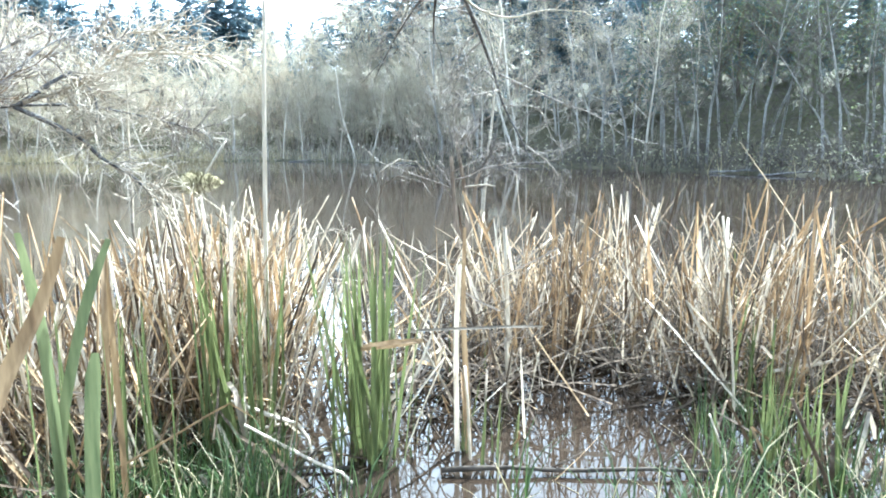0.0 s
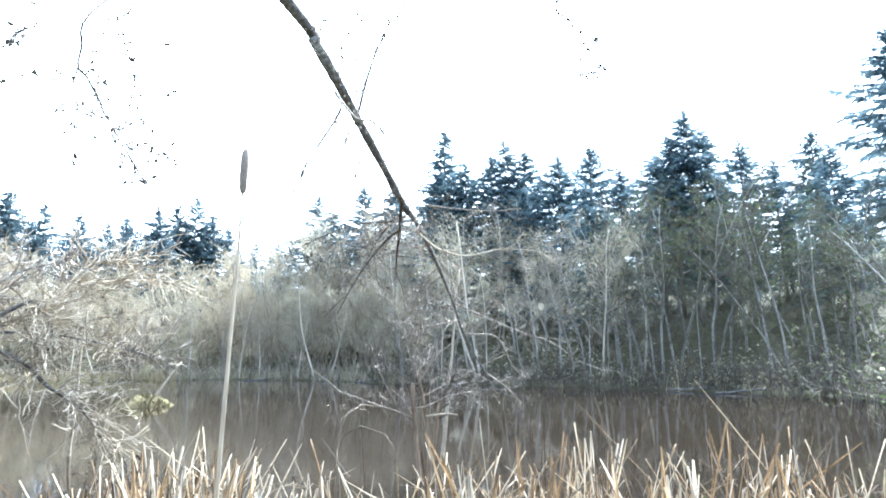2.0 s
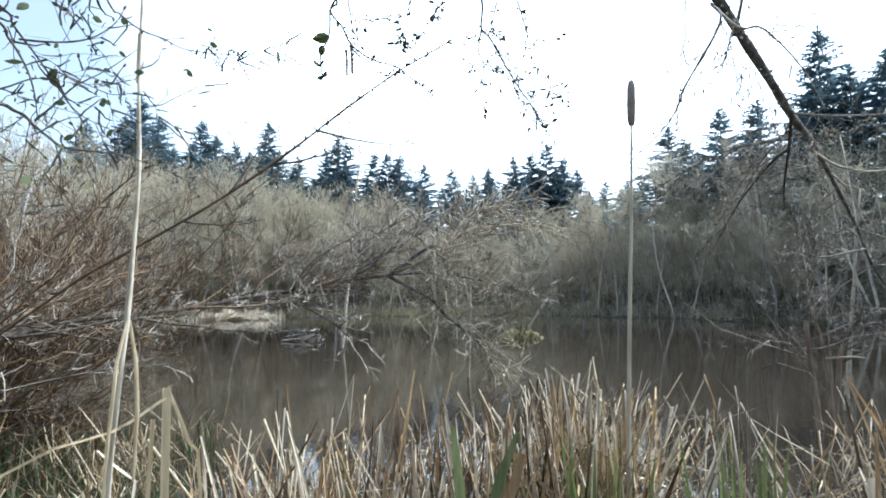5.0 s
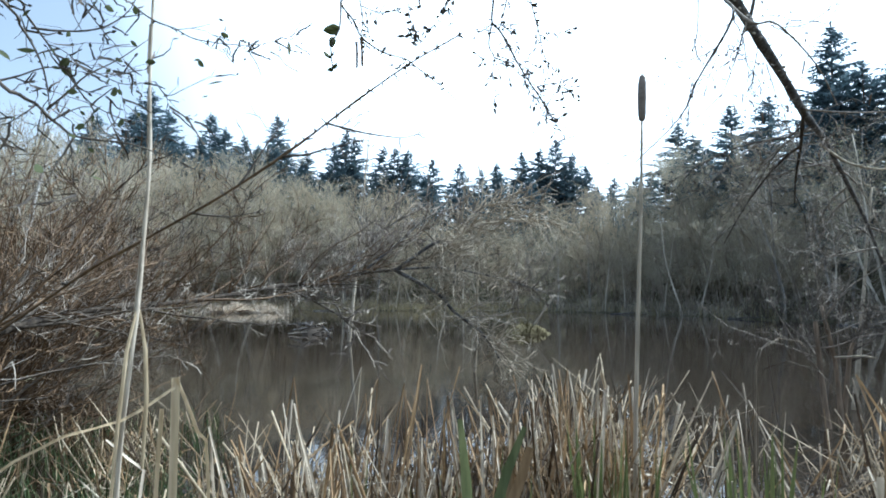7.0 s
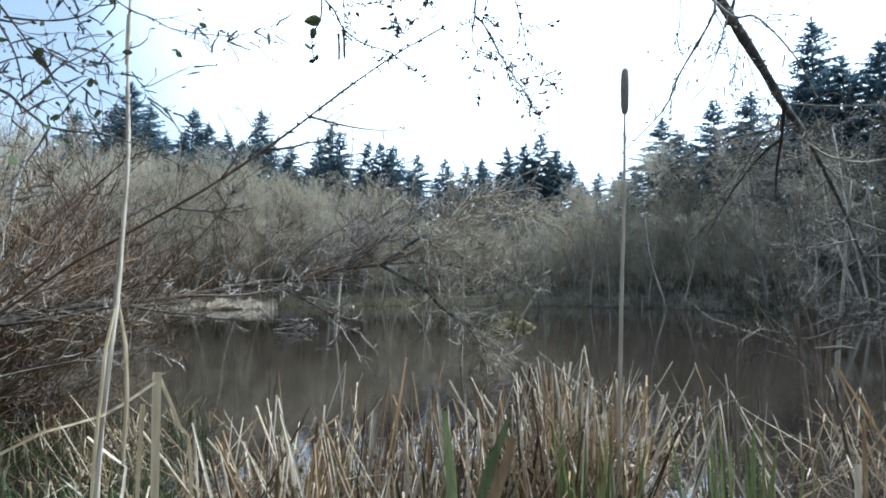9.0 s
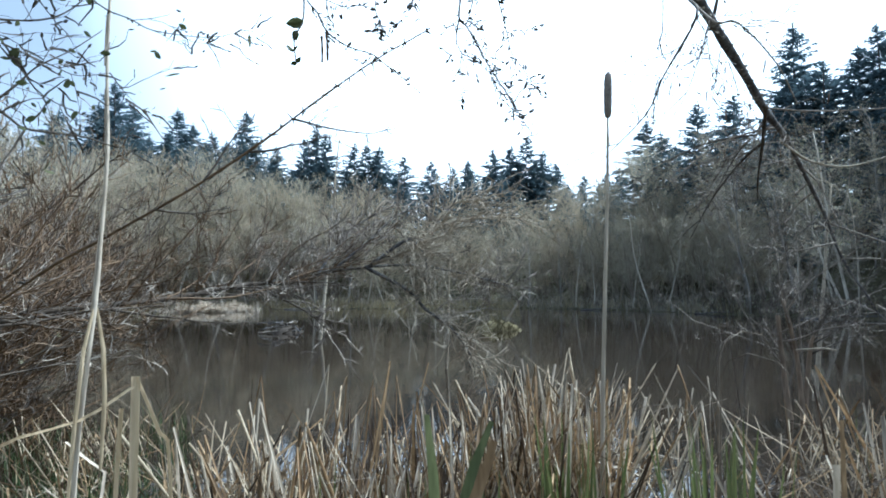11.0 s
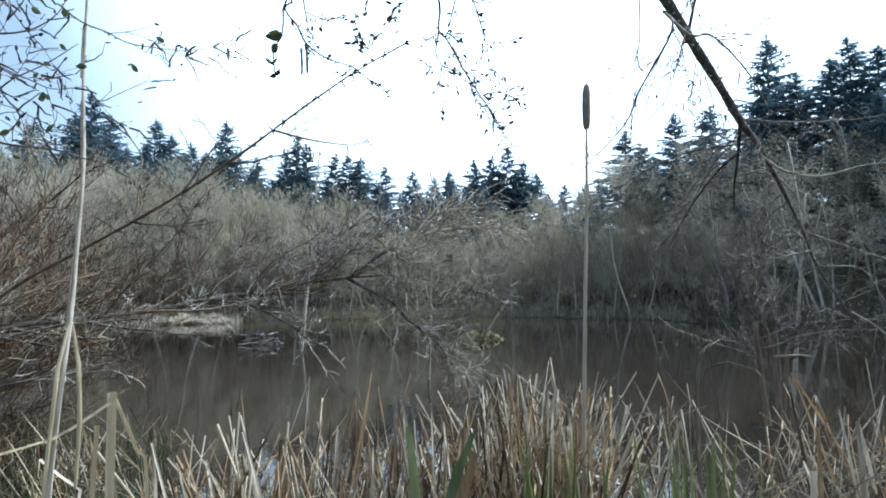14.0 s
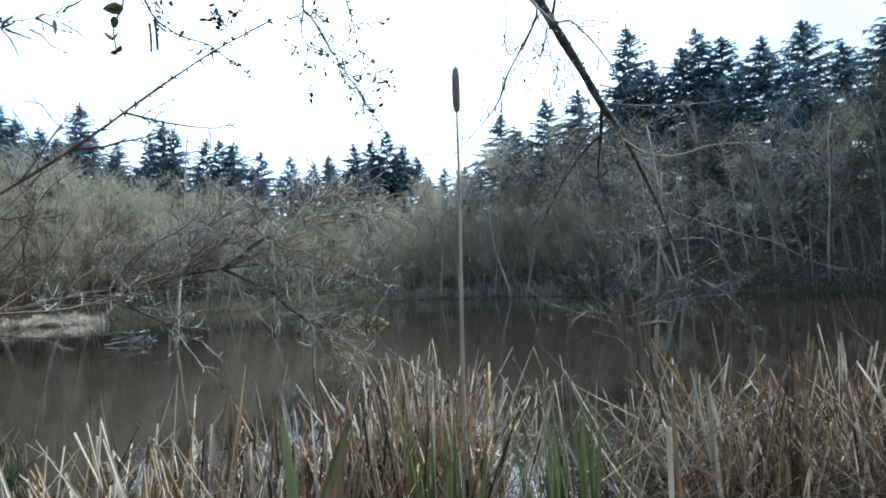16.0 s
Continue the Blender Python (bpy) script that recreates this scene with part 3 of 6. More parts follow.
def build_woods():
    r = random.Random(5)
    for az, el in SKYLINE_LEFT + SKYLINE_RIGHT:
        d = shore_range(az) + (17 if az > 20 else 11) + r.uniform(0, 3)
        d = max(d, 33.0) if az < -24 else d
        plant_fir(az, d, EYE + d * math.tan(radians(el)), r, 1.0 if az > 20 else 1.15)
    # the wood behind, a little lower than the skyline
    tops = sorted(SKYLINE_LEFT + SKYLINE_RIGHT)
    for i in range(62):
        az = -46 + 116 * (i + r.random()) / 62
        el = float(np.interp(az, [t[0] for t in tops], [t[1] for t in tops])) * (r.uniform(0.76, 0.9) if az > 20 else r.uniform(0.6, 0.86))
        d = shore_range(az) + (r.uniform(13, 24) if az > 9 else r.uniform(5, 22) + (12 if az < -24 else 0))
        plant_fir(az, d, EYE + d * math.tan(radians(el)), r)
    for i in range(26):
        az = 20 + 48 * (i + r.random()) / 26
        el = float(np.interp(az, [t[0] for t in tops], [t[1] for t in tops])) * r.uniform(0.78, 0.92)
        d = shore_range(az) + r.uniform(22, 32)
        plant_fir(az, d, EYE + d * math.tan(radians(el)), r, 1.2)
    # rounded budding crowns round the far end, in three ranks that step down to the water
    for i in range(108):
        az = 8 + 68 * (i + r.random()) / 108
        rank = i % 3
        d = shore_range(az) + (2.6, 5.0, 8.5)[rank] + r.uniform(0, 2.5)
        el = canopy(az) * ((0.66, 0.98, 1.2 if az < 44 else 1.08)[rank] + r.uniform(-0.12, 0.06))
        plant_alder(az, d, EYE + d * math.tan(radians(el)), r)
    # slender pale trunks along the right-hand shore
    for i in range(90):
        az = -50 + 60 * (i + r.random()) / 90
        d = shore_range(az) + 0.8 + 9 * r.random() ** 1.5
        el = canopy(az) * (r.uniform(0.9, 1.12) if r.random() < 0.75 else r.uniform(0.5, 0.85))
        plant_alder(az, d, EYE + d * math.tan(radians(el)), r, True)
    for i in range(26):
        az = 14 + 52 * (i + r.random()) / 26
        d = shore_range(az) + r.uniform(0.6, 2.5)
        plant_alder(az, d, EYE + d * math.tan(radians(canopy(az) * r.uniform(0.5, 0.8))), r, True)
    # the wood at the camera's back
    for i in range(14):
        az = 104 + 180 * (i + r.random()) / 14
        d = r.uniform(17, 27)
        plant_fir(az, d, r.uniform(8, 12), r)
    for i in range(6):
        az = 130 + 100 * (i + r.random()) / 6
        plant_alder(az, r.uniform(11, 15), r.uniform(5, 8), r)


build_woods()


# ---------------------------------------------------------------- far bank undergrowth
def build_bank_growth():
    r = random.Random(11)
    brush, wet, straw, green = Geo(), Geo(), Geo(), Geo()
    spots = []
    for i in range(5200):
        az = -52 + 128 * r.random()
        spots.append(polar(az, shore_range(az) + abs(r.gauss(0, 2.2)) - 0.2))
    for p in on_ground(spots):
        a = r.uniform(0, 6.28)
        w = wobble(p, (math.cos(a) * 0.6, math.sin(a) * 0.6, 1), r.uniform(0.5, 2.2), 3, r, 0.15, -0.5)
        side = Vector((r.gauss(0, 1), r.gauss(0, 1), 0)).normalized()
        # wet takes the right-hand brush; its darker twig colour stands in for shade
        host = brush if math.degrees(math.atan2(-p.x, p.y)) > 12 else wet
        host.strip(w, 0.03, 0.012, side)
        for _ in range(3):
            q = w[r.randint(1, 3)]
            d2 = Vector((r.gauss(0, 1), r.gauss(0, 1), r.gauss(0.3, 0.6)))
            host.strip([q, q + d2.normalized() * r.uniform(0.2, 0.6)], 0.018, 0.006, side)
            if r.random() < 0.5:
                green.leaf(q, d2, r.uniform(0.06, 0.13), r, 0.7)
    spots = []
    for i in range(9000):
        az = -50 + 126 * r.random()
        if r.random() < (1.0 if az > 28 else 0.15 if az > 10 else 0.04):
            spots.append(polar(az, shore_range(az) + r.uniform(-0.35, 1.6)))
    for p in on_ground(spots):
        p.z = max(p.z, 0.0)
        a = r.uniform(0, 6.28)
        top = p + Vector((math.cos(a) * 0.25, math.sin(a) * 0.25, r.uniform(0.3, 1.0)))
        straw.strip([p, p.lerp(top, 0.6) + Vector((0, 0, 0.08)), top], 0.04, 0.01, Vector((math.sin(a + r.random()), math.cos(a), 0)))
    pale, spots = Geo(), []
    for i in range(6500):
        az = r.gauss(54.4, 1.3)
        spots.append(polar(az, shore_range(az) + r.uniform(-7.5, -5.0)))
    for p in on_ground(spots):
        p.z = max(p.z, 0.0)
        rise = max(0.15, 0.6 + 0.9 * noise.noise(Vector((p.x * 0.6, p.y * 0.6, 2.0))))
        top = p + Vector((r.gauss(0, 0.15), r.gauss(0, 0.15), rise * r.uniform(0.2, 1.0)))
        if r.random() < 0.5:  # beaten flat
            p = p + Vector((0, 0, rise * r.uniform(0.05, 0.6)))
            top = p + Vector((r.gauss(0, 0.5), r.gauss(0, 0.5), r.gauss(0, 0.06)))
        pale.strip([p, p.lerp(top, 0.6), top], 0.08, 0.03, Vector((r.gauss(0, 1), r.gauss(0, 1), 0)).normalized())
    single("far_reeds", pale, M_FRINGE, "pale dead reed fringe along the distant shore", "reeds", kind="stuff")
    single("undergrowth", brush, M_TWIG, "tangled bare brush along the far bank", "undergrowth", kind="stuff")
    single("wet_undergrowth", wet, M_TWIG_DARK, "brush along the far bank, its shade put into a darker twig colour", "undergrowth", kind="stuff")
    single("undergrowth_leaves", green, M_BUD_GREEN, "sparse green leaves on the bank brush", "leaves", kind="stuff")
    single("dry_grass", straw, M_STRAW, "pale dry grass fringing the far shore", "grass", kind="stuff")


build_bank_growth()


def log_thing(name, a, b, radius, material, label, r, group=""):
    a, b = Vector(a), Vector(b)
    g = Geo()
    pts = [a.lerp(b, i / 7) + Vector((r.gauss(0, 0.25), r.gauss(0, 0.25), r.gauss(0, 0.25))) * radius for i in range(8)]
    g.tube(pts, radius, radius * 0.55, 8, 1, 0.12, r)
    for _ in range(3):
        q = r.uniform(0.2, 0.9)
        p = a.lerp(b, q)
        g.tube(wobble(p, (r.gauss(0, 1), r.gauss(0, 1), 0.9), radius * r.uniform(3, 7), 3, r, 0.2), radius * 0.3, radius * 0.12, 5)
    return single(name, g, material, label, "log", group)


def build_pond_features():
    r = random.Random(21)
    # mossy islet with a leaning log
    g = Geo()
    for i in range(9):
        for j in range(14):
            u, w = i / 8, 2 * math.pi * j / 14
            rad = (0.15 + 0.85 * u) * (1 + 0.18 * math.sin(3 * w + 1) + r.uniform(-0.08, 0.08))
            g.v.append(Vector((rad * math.cos(w) * 0.95, rad * math.sin(w) * 0.6, 0.42 * (1 - u * u) * r.uniform(0.8, 1.15) - 0.1)))
    for i in range(8):
        for j in range(14):
            g.f.append((i * 14 + j, i * 14 + (j + 1) % 14, (i + 1) * 14 + (j + 1) % 14, (i + 1) * 14 + j))
    g.f.append(tuple(range(14)))
    isle = single("mossy_islet", g, M_MOSS, "small yellow-green mossy hummock standing in the water", "islet", at=(-12.1, 20.8, 0.0))
    isle.rotation_euler = (0, 0, radians(28))
    tuft = Geo()
    for i in range(420):
        u, w, a = math.sqrt(r.random()) * 0.95, r.uniform(0, 6.28), r.uniform(0, 6.28)
        p = Vector((-12.1 + u * math.cos(w) * 0.9, 20.8 + u * math.sin(w) * 0.6, max(0.0, 0.38 * (1 - u * u) - 0.1)))
        lean = Vector((math.cos(w) * 0.12 * u + math.cos(a) * 0.07, math.sin(w) * 0.12 * u + math.sin(a) * 0.07, r.uniform(0.06, 0.24)))
        tuft.strip([p, p + lean], 0.03, 0.008, Vector((math.sin(a), math.cos(a), 0)))
    single("islet_grass", tuft, M_MOSS, "olive grass tufts growing on the mossy hummocks", "grass", kind="stuff")
    log_thing("leaning_log", (-12.0, 21.05, 0.1), (-11.22, 21.5, 1.42), 0.055, M_TWIG_PALE, "bleached log leaning up out of the mossy hummock", r)
    # heap of drift sticks in the water
    heap = thing("stick_heap", (-18.4, 16.3, 0), "low heap of pale drift sticks lying in the pond", "driftwood")
    mound = Geo()
    for i in range(6):
        for j in range(12):
            u, w = i / 5, 2 * math.pi * j / 12
            rad = (0.1 + 0.9 * u) * r.uniform(0.85, 1.1)
            mound.v.append(Vector((rad * math.cos(w) * 0.7, rad * math.sin(w) * 0.85, 0.3 * (1 - u) * r.uniform(0.7, 1.3) - 0.05)))
    for i in range(5):
        for j in range(12):
            mound.f.append((i * 12 + j, i * 12 + (j + 1) % 12, (i + 1) * 12 + (j + 1) % 12, (i + 1) * 12 + j))
    mound.f.append(tuple(range(12)))
    part("mud_mound", mound, M_WET_WOOD, heap)
    for i in range(40):
        g = Geo()
        c, a = Vector((r.gauss(0, 0.22), r.gauss(0, 0.35), r.uniform(0.0, 0.4))), r.uniform(0, 3.14)
        d = Vector((math.cos(a), math.sin(a), r.uniform(-0.15, 0.25)))
        g.tube(wobble(c - d * 0.45, d, r.uniform(0.35, 0.85), 4, r, 0.08), 0.026, 0.012, 5)
        part("stick", g, M_TWIG if i % 9 == 0 else r.choice((M_BARK_DARK, M_WET_WOOD, M_LICHEN)), heap)
    # bleached snags standing in the water
    for name, base, top, rad in (("snag", (-14.4, 14.0, -0.5), (-13.98, 14.44, 6.25), 0.06), ("snag", (-6.93, 9.9, -0.5), (-6.77, 10.0, 3.6), 0.03),
                                 ("snag", (-1.0, 9.48, -0.5), (-0.66, 9.53, 2.75), 0.036)):
        ob = thing(name, base, "thin bleached dead sapling standing in the water", "dead tree", "bleached snags")
        b, t = Vector((0, 0, 0)), Vector(top) - Vector(base)
        g = Geo()
        line = [b.lerp(t, i / 12) + Vector((r.gauss(0, 0.008), r.gauss(0, 0.008), 0)) for i in range(13)]
        g.tube(line, rad, rad * 0.3, 7, 1, 0.1, r)
        part("trunk", g, M_TWIG_PALE, ob)
        for i in range(7):
            g = Geo()
            g.tube(wobble(line[r.randint(4, 12)], (r.gauss(0, 1), r.gauss(0, 1), 0.4), r.uniform(0.2, 0.7), 3, r, 0.2), rad * 0.2, rad * 0.08, 4)
            part("branch", g, M_TWIG_PALE, ob)
    # a leaning pale trunk on the left bank
    log_thing("dead_birch", (-11.4, 3.6, 0.1), (-12.5, 4.8, 4.3), 0.045, M_ALDER, "slender pale dead trunk leaning over the bank", r)
    # logs stranded on the far shore
    for az, off, length, turn in ((-19, -0.4, 2.6, 20), (-15, -0.2, 1.8, -10), (21, -0.8, 3.0, 35), (47, -0.5, 3.4, 60), (12, -0.3, 2.2, 5), (3, -0.3, 3.6, 12)):
        p = polar(az, shore_range(az) + off, 0.1)
        d = Vector((math.cos(radians(turn)), math.sin(radians(turn)), 0.05)) * length / 2
        log_thing("stranded_log", p - d, p + d, 0.045, M_LICHEN, "grey driftwood log stranded at the far water's edge", r, "logs on the far shore")


build_pond_features()


# ---------------------------------------------------------------- bushes by the water
def grow(line, wood, twigs, r, count, length, radius, spread=0.7, lift=0.25, levels=1, width=0.006, thin=True, bend=0.13, fine=7):
    """Side branches along a line, into wood and twigs (fine ends; thin: flat slivers). Returns the tips."""
    tips, n = [], len(line) - 1

    def put(geo, pts, r0, r1):
        if thin:
            d = pts[-1] - pts[0]
            side = d.cross(Vector((r.gauss(0, 1), r.gauss(0, 1), r.gauss(0, 1))))
            geo.strip(pts, r0 * 2, r1 * 2, side.normalized() if side.length > 1e-6 else Vector((1, 0, 0)))
        else:
            geo.tube(pts, r0, r1, 3)

    for _ in range(count):
        t = r.uniform(0.12, 1) * n
        k = min(int(t), n - 1)
        p = line[k].lerp(line[k + 1], t - k)
        d = (line[k + 1] - line[k]).normalized() + Vector((r.gauss(0, spread), r.gauss(0, spread), r.gauss(0.05, spread)))
        b = wobble(p, d, length * r.uniform(0.4, 1.15), 5, r, bend, lift)
        wood.tube(b, radius * r.uniform(0.7, 1.1), radius * 0.35, 3)
        for _ in range(fine):
            t = r.uniform(0.15, 1) * 5
            k = min(int(t), 4)
            q = b[k].lerp(b[k + 1], t - k)
            d2 = (b[k + 1] - b[k]).normalized() + Vector((r.gauss(0, 0.7), r.gauss(0, 0.7), r.gauss(0.1, 0.7)))
            tw = wobble(q, d2, length * r.uniform(0.12, 0.45), 3, r, bend * 1.3, lift)
            put(twigs, tw, width * 0.5, width * 0.25)
            tips.append((tw[3], d2))
            if levels > 1:
                for _ in range(3):
                    d3 = d2.normalized() + Vector((r.gauss(0, 0.7), r.gauss(0, 0.7), r.gauss(0, 0.7)))
                    e = tw[r.randint(1, 3)]
                    e2 = e + d3.normalized() * r.uniform(0.06, 0.2)
                    put(twigs, [e, e2], width * 0.35, width * 0.2)
                    tips.append((e2, d3))
    return tips


def build_fallen_alder():
    """An alder that leans out low over the water, alive, with upright shoots and a tangle at its crown."""
    r = random.Random(31)
    ob = thing("leaning_alder", (-4.9, 0.1, 0.1), "bare alder fallen low over the water with tangled lichened branches", "tree")
    origin = Vector(ob.location)

    def rel(pts):
        return [Vector(p) - origin for p in pts]

    trunk = smooth_line(rel([(-4.9, 0.1, 0.05), (-5.15, 1.0, 0.9), (-5.34, 1.79, 1.18), (-6.06, 2.69, 1.3), (-6.78, 4.11, 1.36), (-7.5, 5.92, 1.56),
                             (-7.53, 6.74, 1.58), (-7.5, 7.5, 1.76), (-7.39, 8.28, 1.86)]), 3)
    part("trunk", Geo().tube(trunk, 0.036, 0.02, 9, 1, 0.25, r), M_WET_WOOD, ob)
    limbs = [([(-7.42, 8.25, 1.85), (-6.97, 8.88, 1.44), (-6.74, 9.05, 1.12), (-6.41, 9.4, 0.76), (-6.19, 9.67, 0.27)], 0.028),
             ([(-7.31, 8.3, 1.9), (-6.8, 9.01, 2.27), (-6.61, 9.39, 2.64), (-6.09, 10.19, 2.79), (-5.69, 10.64, 2.8)], 0.03),
             ([(-6.8, 9.01, 2.27), (-6.58, 9.53, 2.96), (-6.21, 9.89, 3.06)], 0.02),
             ([(-7.39, 8.28, 1.86), (-6.9, 8.68, 2.31), (-6.75, 8.8, 2.24), (-6.62, 8.89, 1.96), (-6.63, 8.88, 1.58)], 0.028),
             ([(-7.5, 7.5, 1.76), (-7.2, 8.1, 2.3), (-7.0, 8.6, 2.75), (-6.7, 9.2, 3.0)], 0.018),
             ([(-7.5, 5.92, 1.56), (-7.0, 6.5, 1.15), (-6.8, 6.8, 0.8)], 0.014),
             ([(-7.5, 7.2, 1.7), (-7.9, 8.2, 2.4), (-7.8, 9.0, 2.9)], 0.018),
             ([(-7.4, 8.2, 1.86), (-7.0, 9.2, 1.9), (-6.3, 10.0, 1.7), (-5.8, 10.4, 1.5)], 0.016)]
    for pts, rad in limbs:
        line = smooth_line(rel(pts), 4)
        wood, twigs = Geo().tube(line, rad * 1.35, rad * 0.5, 6, 1, 0.12, r), Geo()
        grow(line, twigs, twigs, r, 14 if rad < 0.015 else 30, 0.95, 0.015, 0.8, 0.15, 1, 0.022, True, 0.22, 5)
        limb = part("limb", wood, M_TWIG_PALE if rad in (0.03, 0.02) else M_LICHEN if rad > 0.015 else M_BARK_DARK, ob)
        tagged(part("twig_tangle", twigs, M_TWIG_PALE if rad in (0.03, 0.02, 0.028) else M_TWIG_MID, limb), kind="stuff")
    for x, y, z in ((-6.97, 8.88, 1.44), (-6.6, 9.2, 1.0), (-6.3, 9.55, 0.6), (-6.8, 9.01, 2.27), (-6.45, 9.7, 2.7), (-6.0, 10.3, 2.75), (-6.7, 8.85, 2.0), (-6.4, 9.9, 1.75)):
        root = Vector((x, y, z)) - origin
        fan = Geo()
        for i in range(16):
            line = wobble(root + Vector((r.gauss(0, 0.12), r.gauss(0, 0.12), r.gauss(0, 0.12))), (r.gauss(0.55, 0.4), r.gauss(0.1, 0.6), r.gauss(0.1, 0.5)), r.uniform(0.5, 1.25), 6, r, 0.2, r.uniform(-0.6, 0.1))
            fan.tube(line, 0.009, 0.004, 4)
            for _ in range(4):
                q = line[r.randint(1, 5)]
                fan.tube(wobble(q, (r.gauss(0.3, 0.7), r.gauss(0, 0.7), r.gauss(0, 0.6)), r.uniform(0.15, 0.45), 3, r, 0.25, -0.2), 0.006, 0.003, 3)
        tagged(part("twig_fan", fan, M_TWIG_PALE if z > 1.4 else r.choice((M_TWIG_PALE, M_TWIG)), ob), kind="stuff")
    # long side branches that run along with the trunk and thicken its lower side
    for i in range(30):
        k = r.randint(2, len(trunk) - 6)
        d = (trunk[k + 3] - trunk[k]).normalized() + Vector((r.gauss(0.1, 0.25), r.gauss(0, 0.2), r.gauss(-0.02, 0.16)))
        line = wobble(trunk[k], d, r.uniform(0.8, 2.2), 9, r, 0.07, r.uniform(-0.15, 0.2))
        branch, twigs = Geo().tube(line, r.uniform(0.01, 0.02), 0.004, 5, 1, 0.1, r), Geo()
        grow(line, twigs, twigs, r, 8, 0.5, 0.005, 0.5, 0.1, 1, 0.008)
        side = part("branch", branch, r.choice((M_BARK_DARK, M_SHOOT, M_SHOOT)), ob)
        tagged(part("twig_tangle", twigs, r.choice((M_TWIG, M_SHOOT, M_TWIG_MID)), side), kind="stuff")
    # shoots that rise from the trunk
    for i in range(26):
        k = r.randint(4, len(trunk) - 3)
        line = wobble(trunk[k], (r.gauss(0.25, 0.35), r.gauss(0.5, 0.3), r.uniform(0.4, 1.1)), r.uniform(0.7, 1.7), 7, r, 0.13, 0.1)
        wood, twigs = Geo().tube(line, 0.011, 0.004, 5), Geo()
        grow(line, twigs, twigs, r, 10, 0.6, 0.006, 0.5, 0.3, 1, 0.008)
        shoot = part("shoot", wood, M_SHOOT, ob)
        tagged(part("twig_tangle", twigs, M_TWIG_MID if k > 14 else M_SHOOT, shoot), kind="stuff")


build_fallen_alder()


def willow(at, seed, height, shoots, toward, spread, label="dense thicket of bare red-brown willow shoots on the bank", pale=0.25, buds=0.0):
    """Many-stemmed bush: shoots fan from the base toward a side."""
    r = random.Random(seed)
    at = Vector(at)
    at.z = height_at(at.x, at.y)
    ob = thing("willow_bush", at, label, "bush", "willow thicket")
    toward = Vector(toward)
    for s in range(4):
        wood, twigs = Geo(), Geo()
        for i in range(shoots // 4):
            p = Vector((r.gauss(0, 0.3), r.gauss(0, 0.3), -0.08))
            d = Vector((r.gauss(0, spread), r.gauss(0, spread), r.uniform(0.6, 1.3))) + toward * r.uniform(0.2, 1.3)
            line = wobble(p, d, height * r.uniform(0.6, 1.15), 7, r, 0.07, r.uniform(-0.2, 0.5))
            wood.tube(line, r.uniform(0.006, 0.013), 0.003, 4)
            grow(line, wood, twigs, r, 8, height * 0.24, 0.004, 0.5, 0.35, 1, 0.009)
        stems = tagged(part("thicket", wood, M_TWIG_MID if r.random() < pale * 0.5 else M_SHOOT, ob), kind="stuff")
        tagged(part("twig_tangle", twigs, M_SHOOT if s else M_TWIG_DARK, stems), kind="stuff")
    return ob


for at, seed, height, toward, spread in (((-7.6, 1.9, 0), 1, 2.9, (0.25, 0.7, 0), 0.4), ((-9.3, 3.0, 0), 2, 3.3, (0.3, 0.6, 0), 0.4),
                                         ((-6.3, 0.9, 0), 3, 2.3, (0.0, 0.7, 0), 0.45), ((-11.5, 4.0, 0), 4, 3.7, (0.3, 0.5, 0), 0.45),
                                         ((-13.5, 4.6, 0), 5, 3.9, (0.3, 0.6, 0), 0.5), ((-16.5, 5.6, 0), 6, 3.9, (0.3, 0.6, 0), 0.5),
                                         ((-8.2, 1.6, 0), 7, 1.9, (0.5, 0.6, -0.2), 0.5), ((-6.9, 1.3, 0), 8, 2.2, (0.2, 0.8, -0.1), 0.5),
                                         ((-10.2, 3.3, 0), 9, 2.6, (0.4, 0.6, 0), 0.5), ((-6.4, 0.8, 0), 10, 1.5, (0.0, 0.6, 0), 0.4)):
    willow(at, seed, height, 54, toward, spread)


def build_drooping_shrub():
    """Small many-stemmed shrub standing in the water, with broken stems."""
    r = random.Random(44)
    ob = thing("marsh_shrub", (-1.02, 8.0, -0.45), "bare shrub with broken brown stems standing in the water", "bush")
    o = Vector(ob.location)
    for pts, rad in (([(-1.03, 7.98, -0.45), (-1.11, 7.97, 0.59), (-1.14, 7.97, 1.13)], 0.032),
                     ([(-0.93, 7.99, -0.45), (-0.97, 8.05, 0.58), (-1.08, 7.98, 1.3)], 0.026),
                     ([(-0.98, 8.05, -0.45), (-0.86, 8.1, 0.7), (-0.8, 8.2, 0.95)], 0.025)):
        line = smooth_line([Vector(p) - o for p in pts], 5)
        wood, twigs = Geo().tube(line, rad * 1.25, rad * 0.7, 7, 1, 0.12, r), Geo()
        stem = part("stem", wood, M_STEM, ob)
        for i in range(5):
            w = wobble(line[-1 - r.randint(0, 5)], (r.gauss(0, 0.7), r.gauss(0, 0.5), r.uniform(0.2, 1.2)), r.uniform(0.5, 1.5), 6, r, 0.14, 0.2)
            twigs.tube(w, 0.009, 0.003, 4)
            grow(w, twigs, twigs, r, 6, 0.4, 0.004, 0.7, 0.2, 2, 0.006, True, 0.3, 5)
        tagged(part("twig_tangle", twigs, M_TWIG_MID if rad > 0.0255 else M_TWIG_DARK, stem), kind="stuff")
    g = Geo().tube([Vector(p) - o for p in ((-0.98, 8.0, 0.75), (-0.72, 8.02, 0.78), (-0.6, 8.03, 0.76))], 0.014, 0.01, 5)
    part("broken_stub", g, M_TWIG_PALE, ob)


build_drooping_shrub()


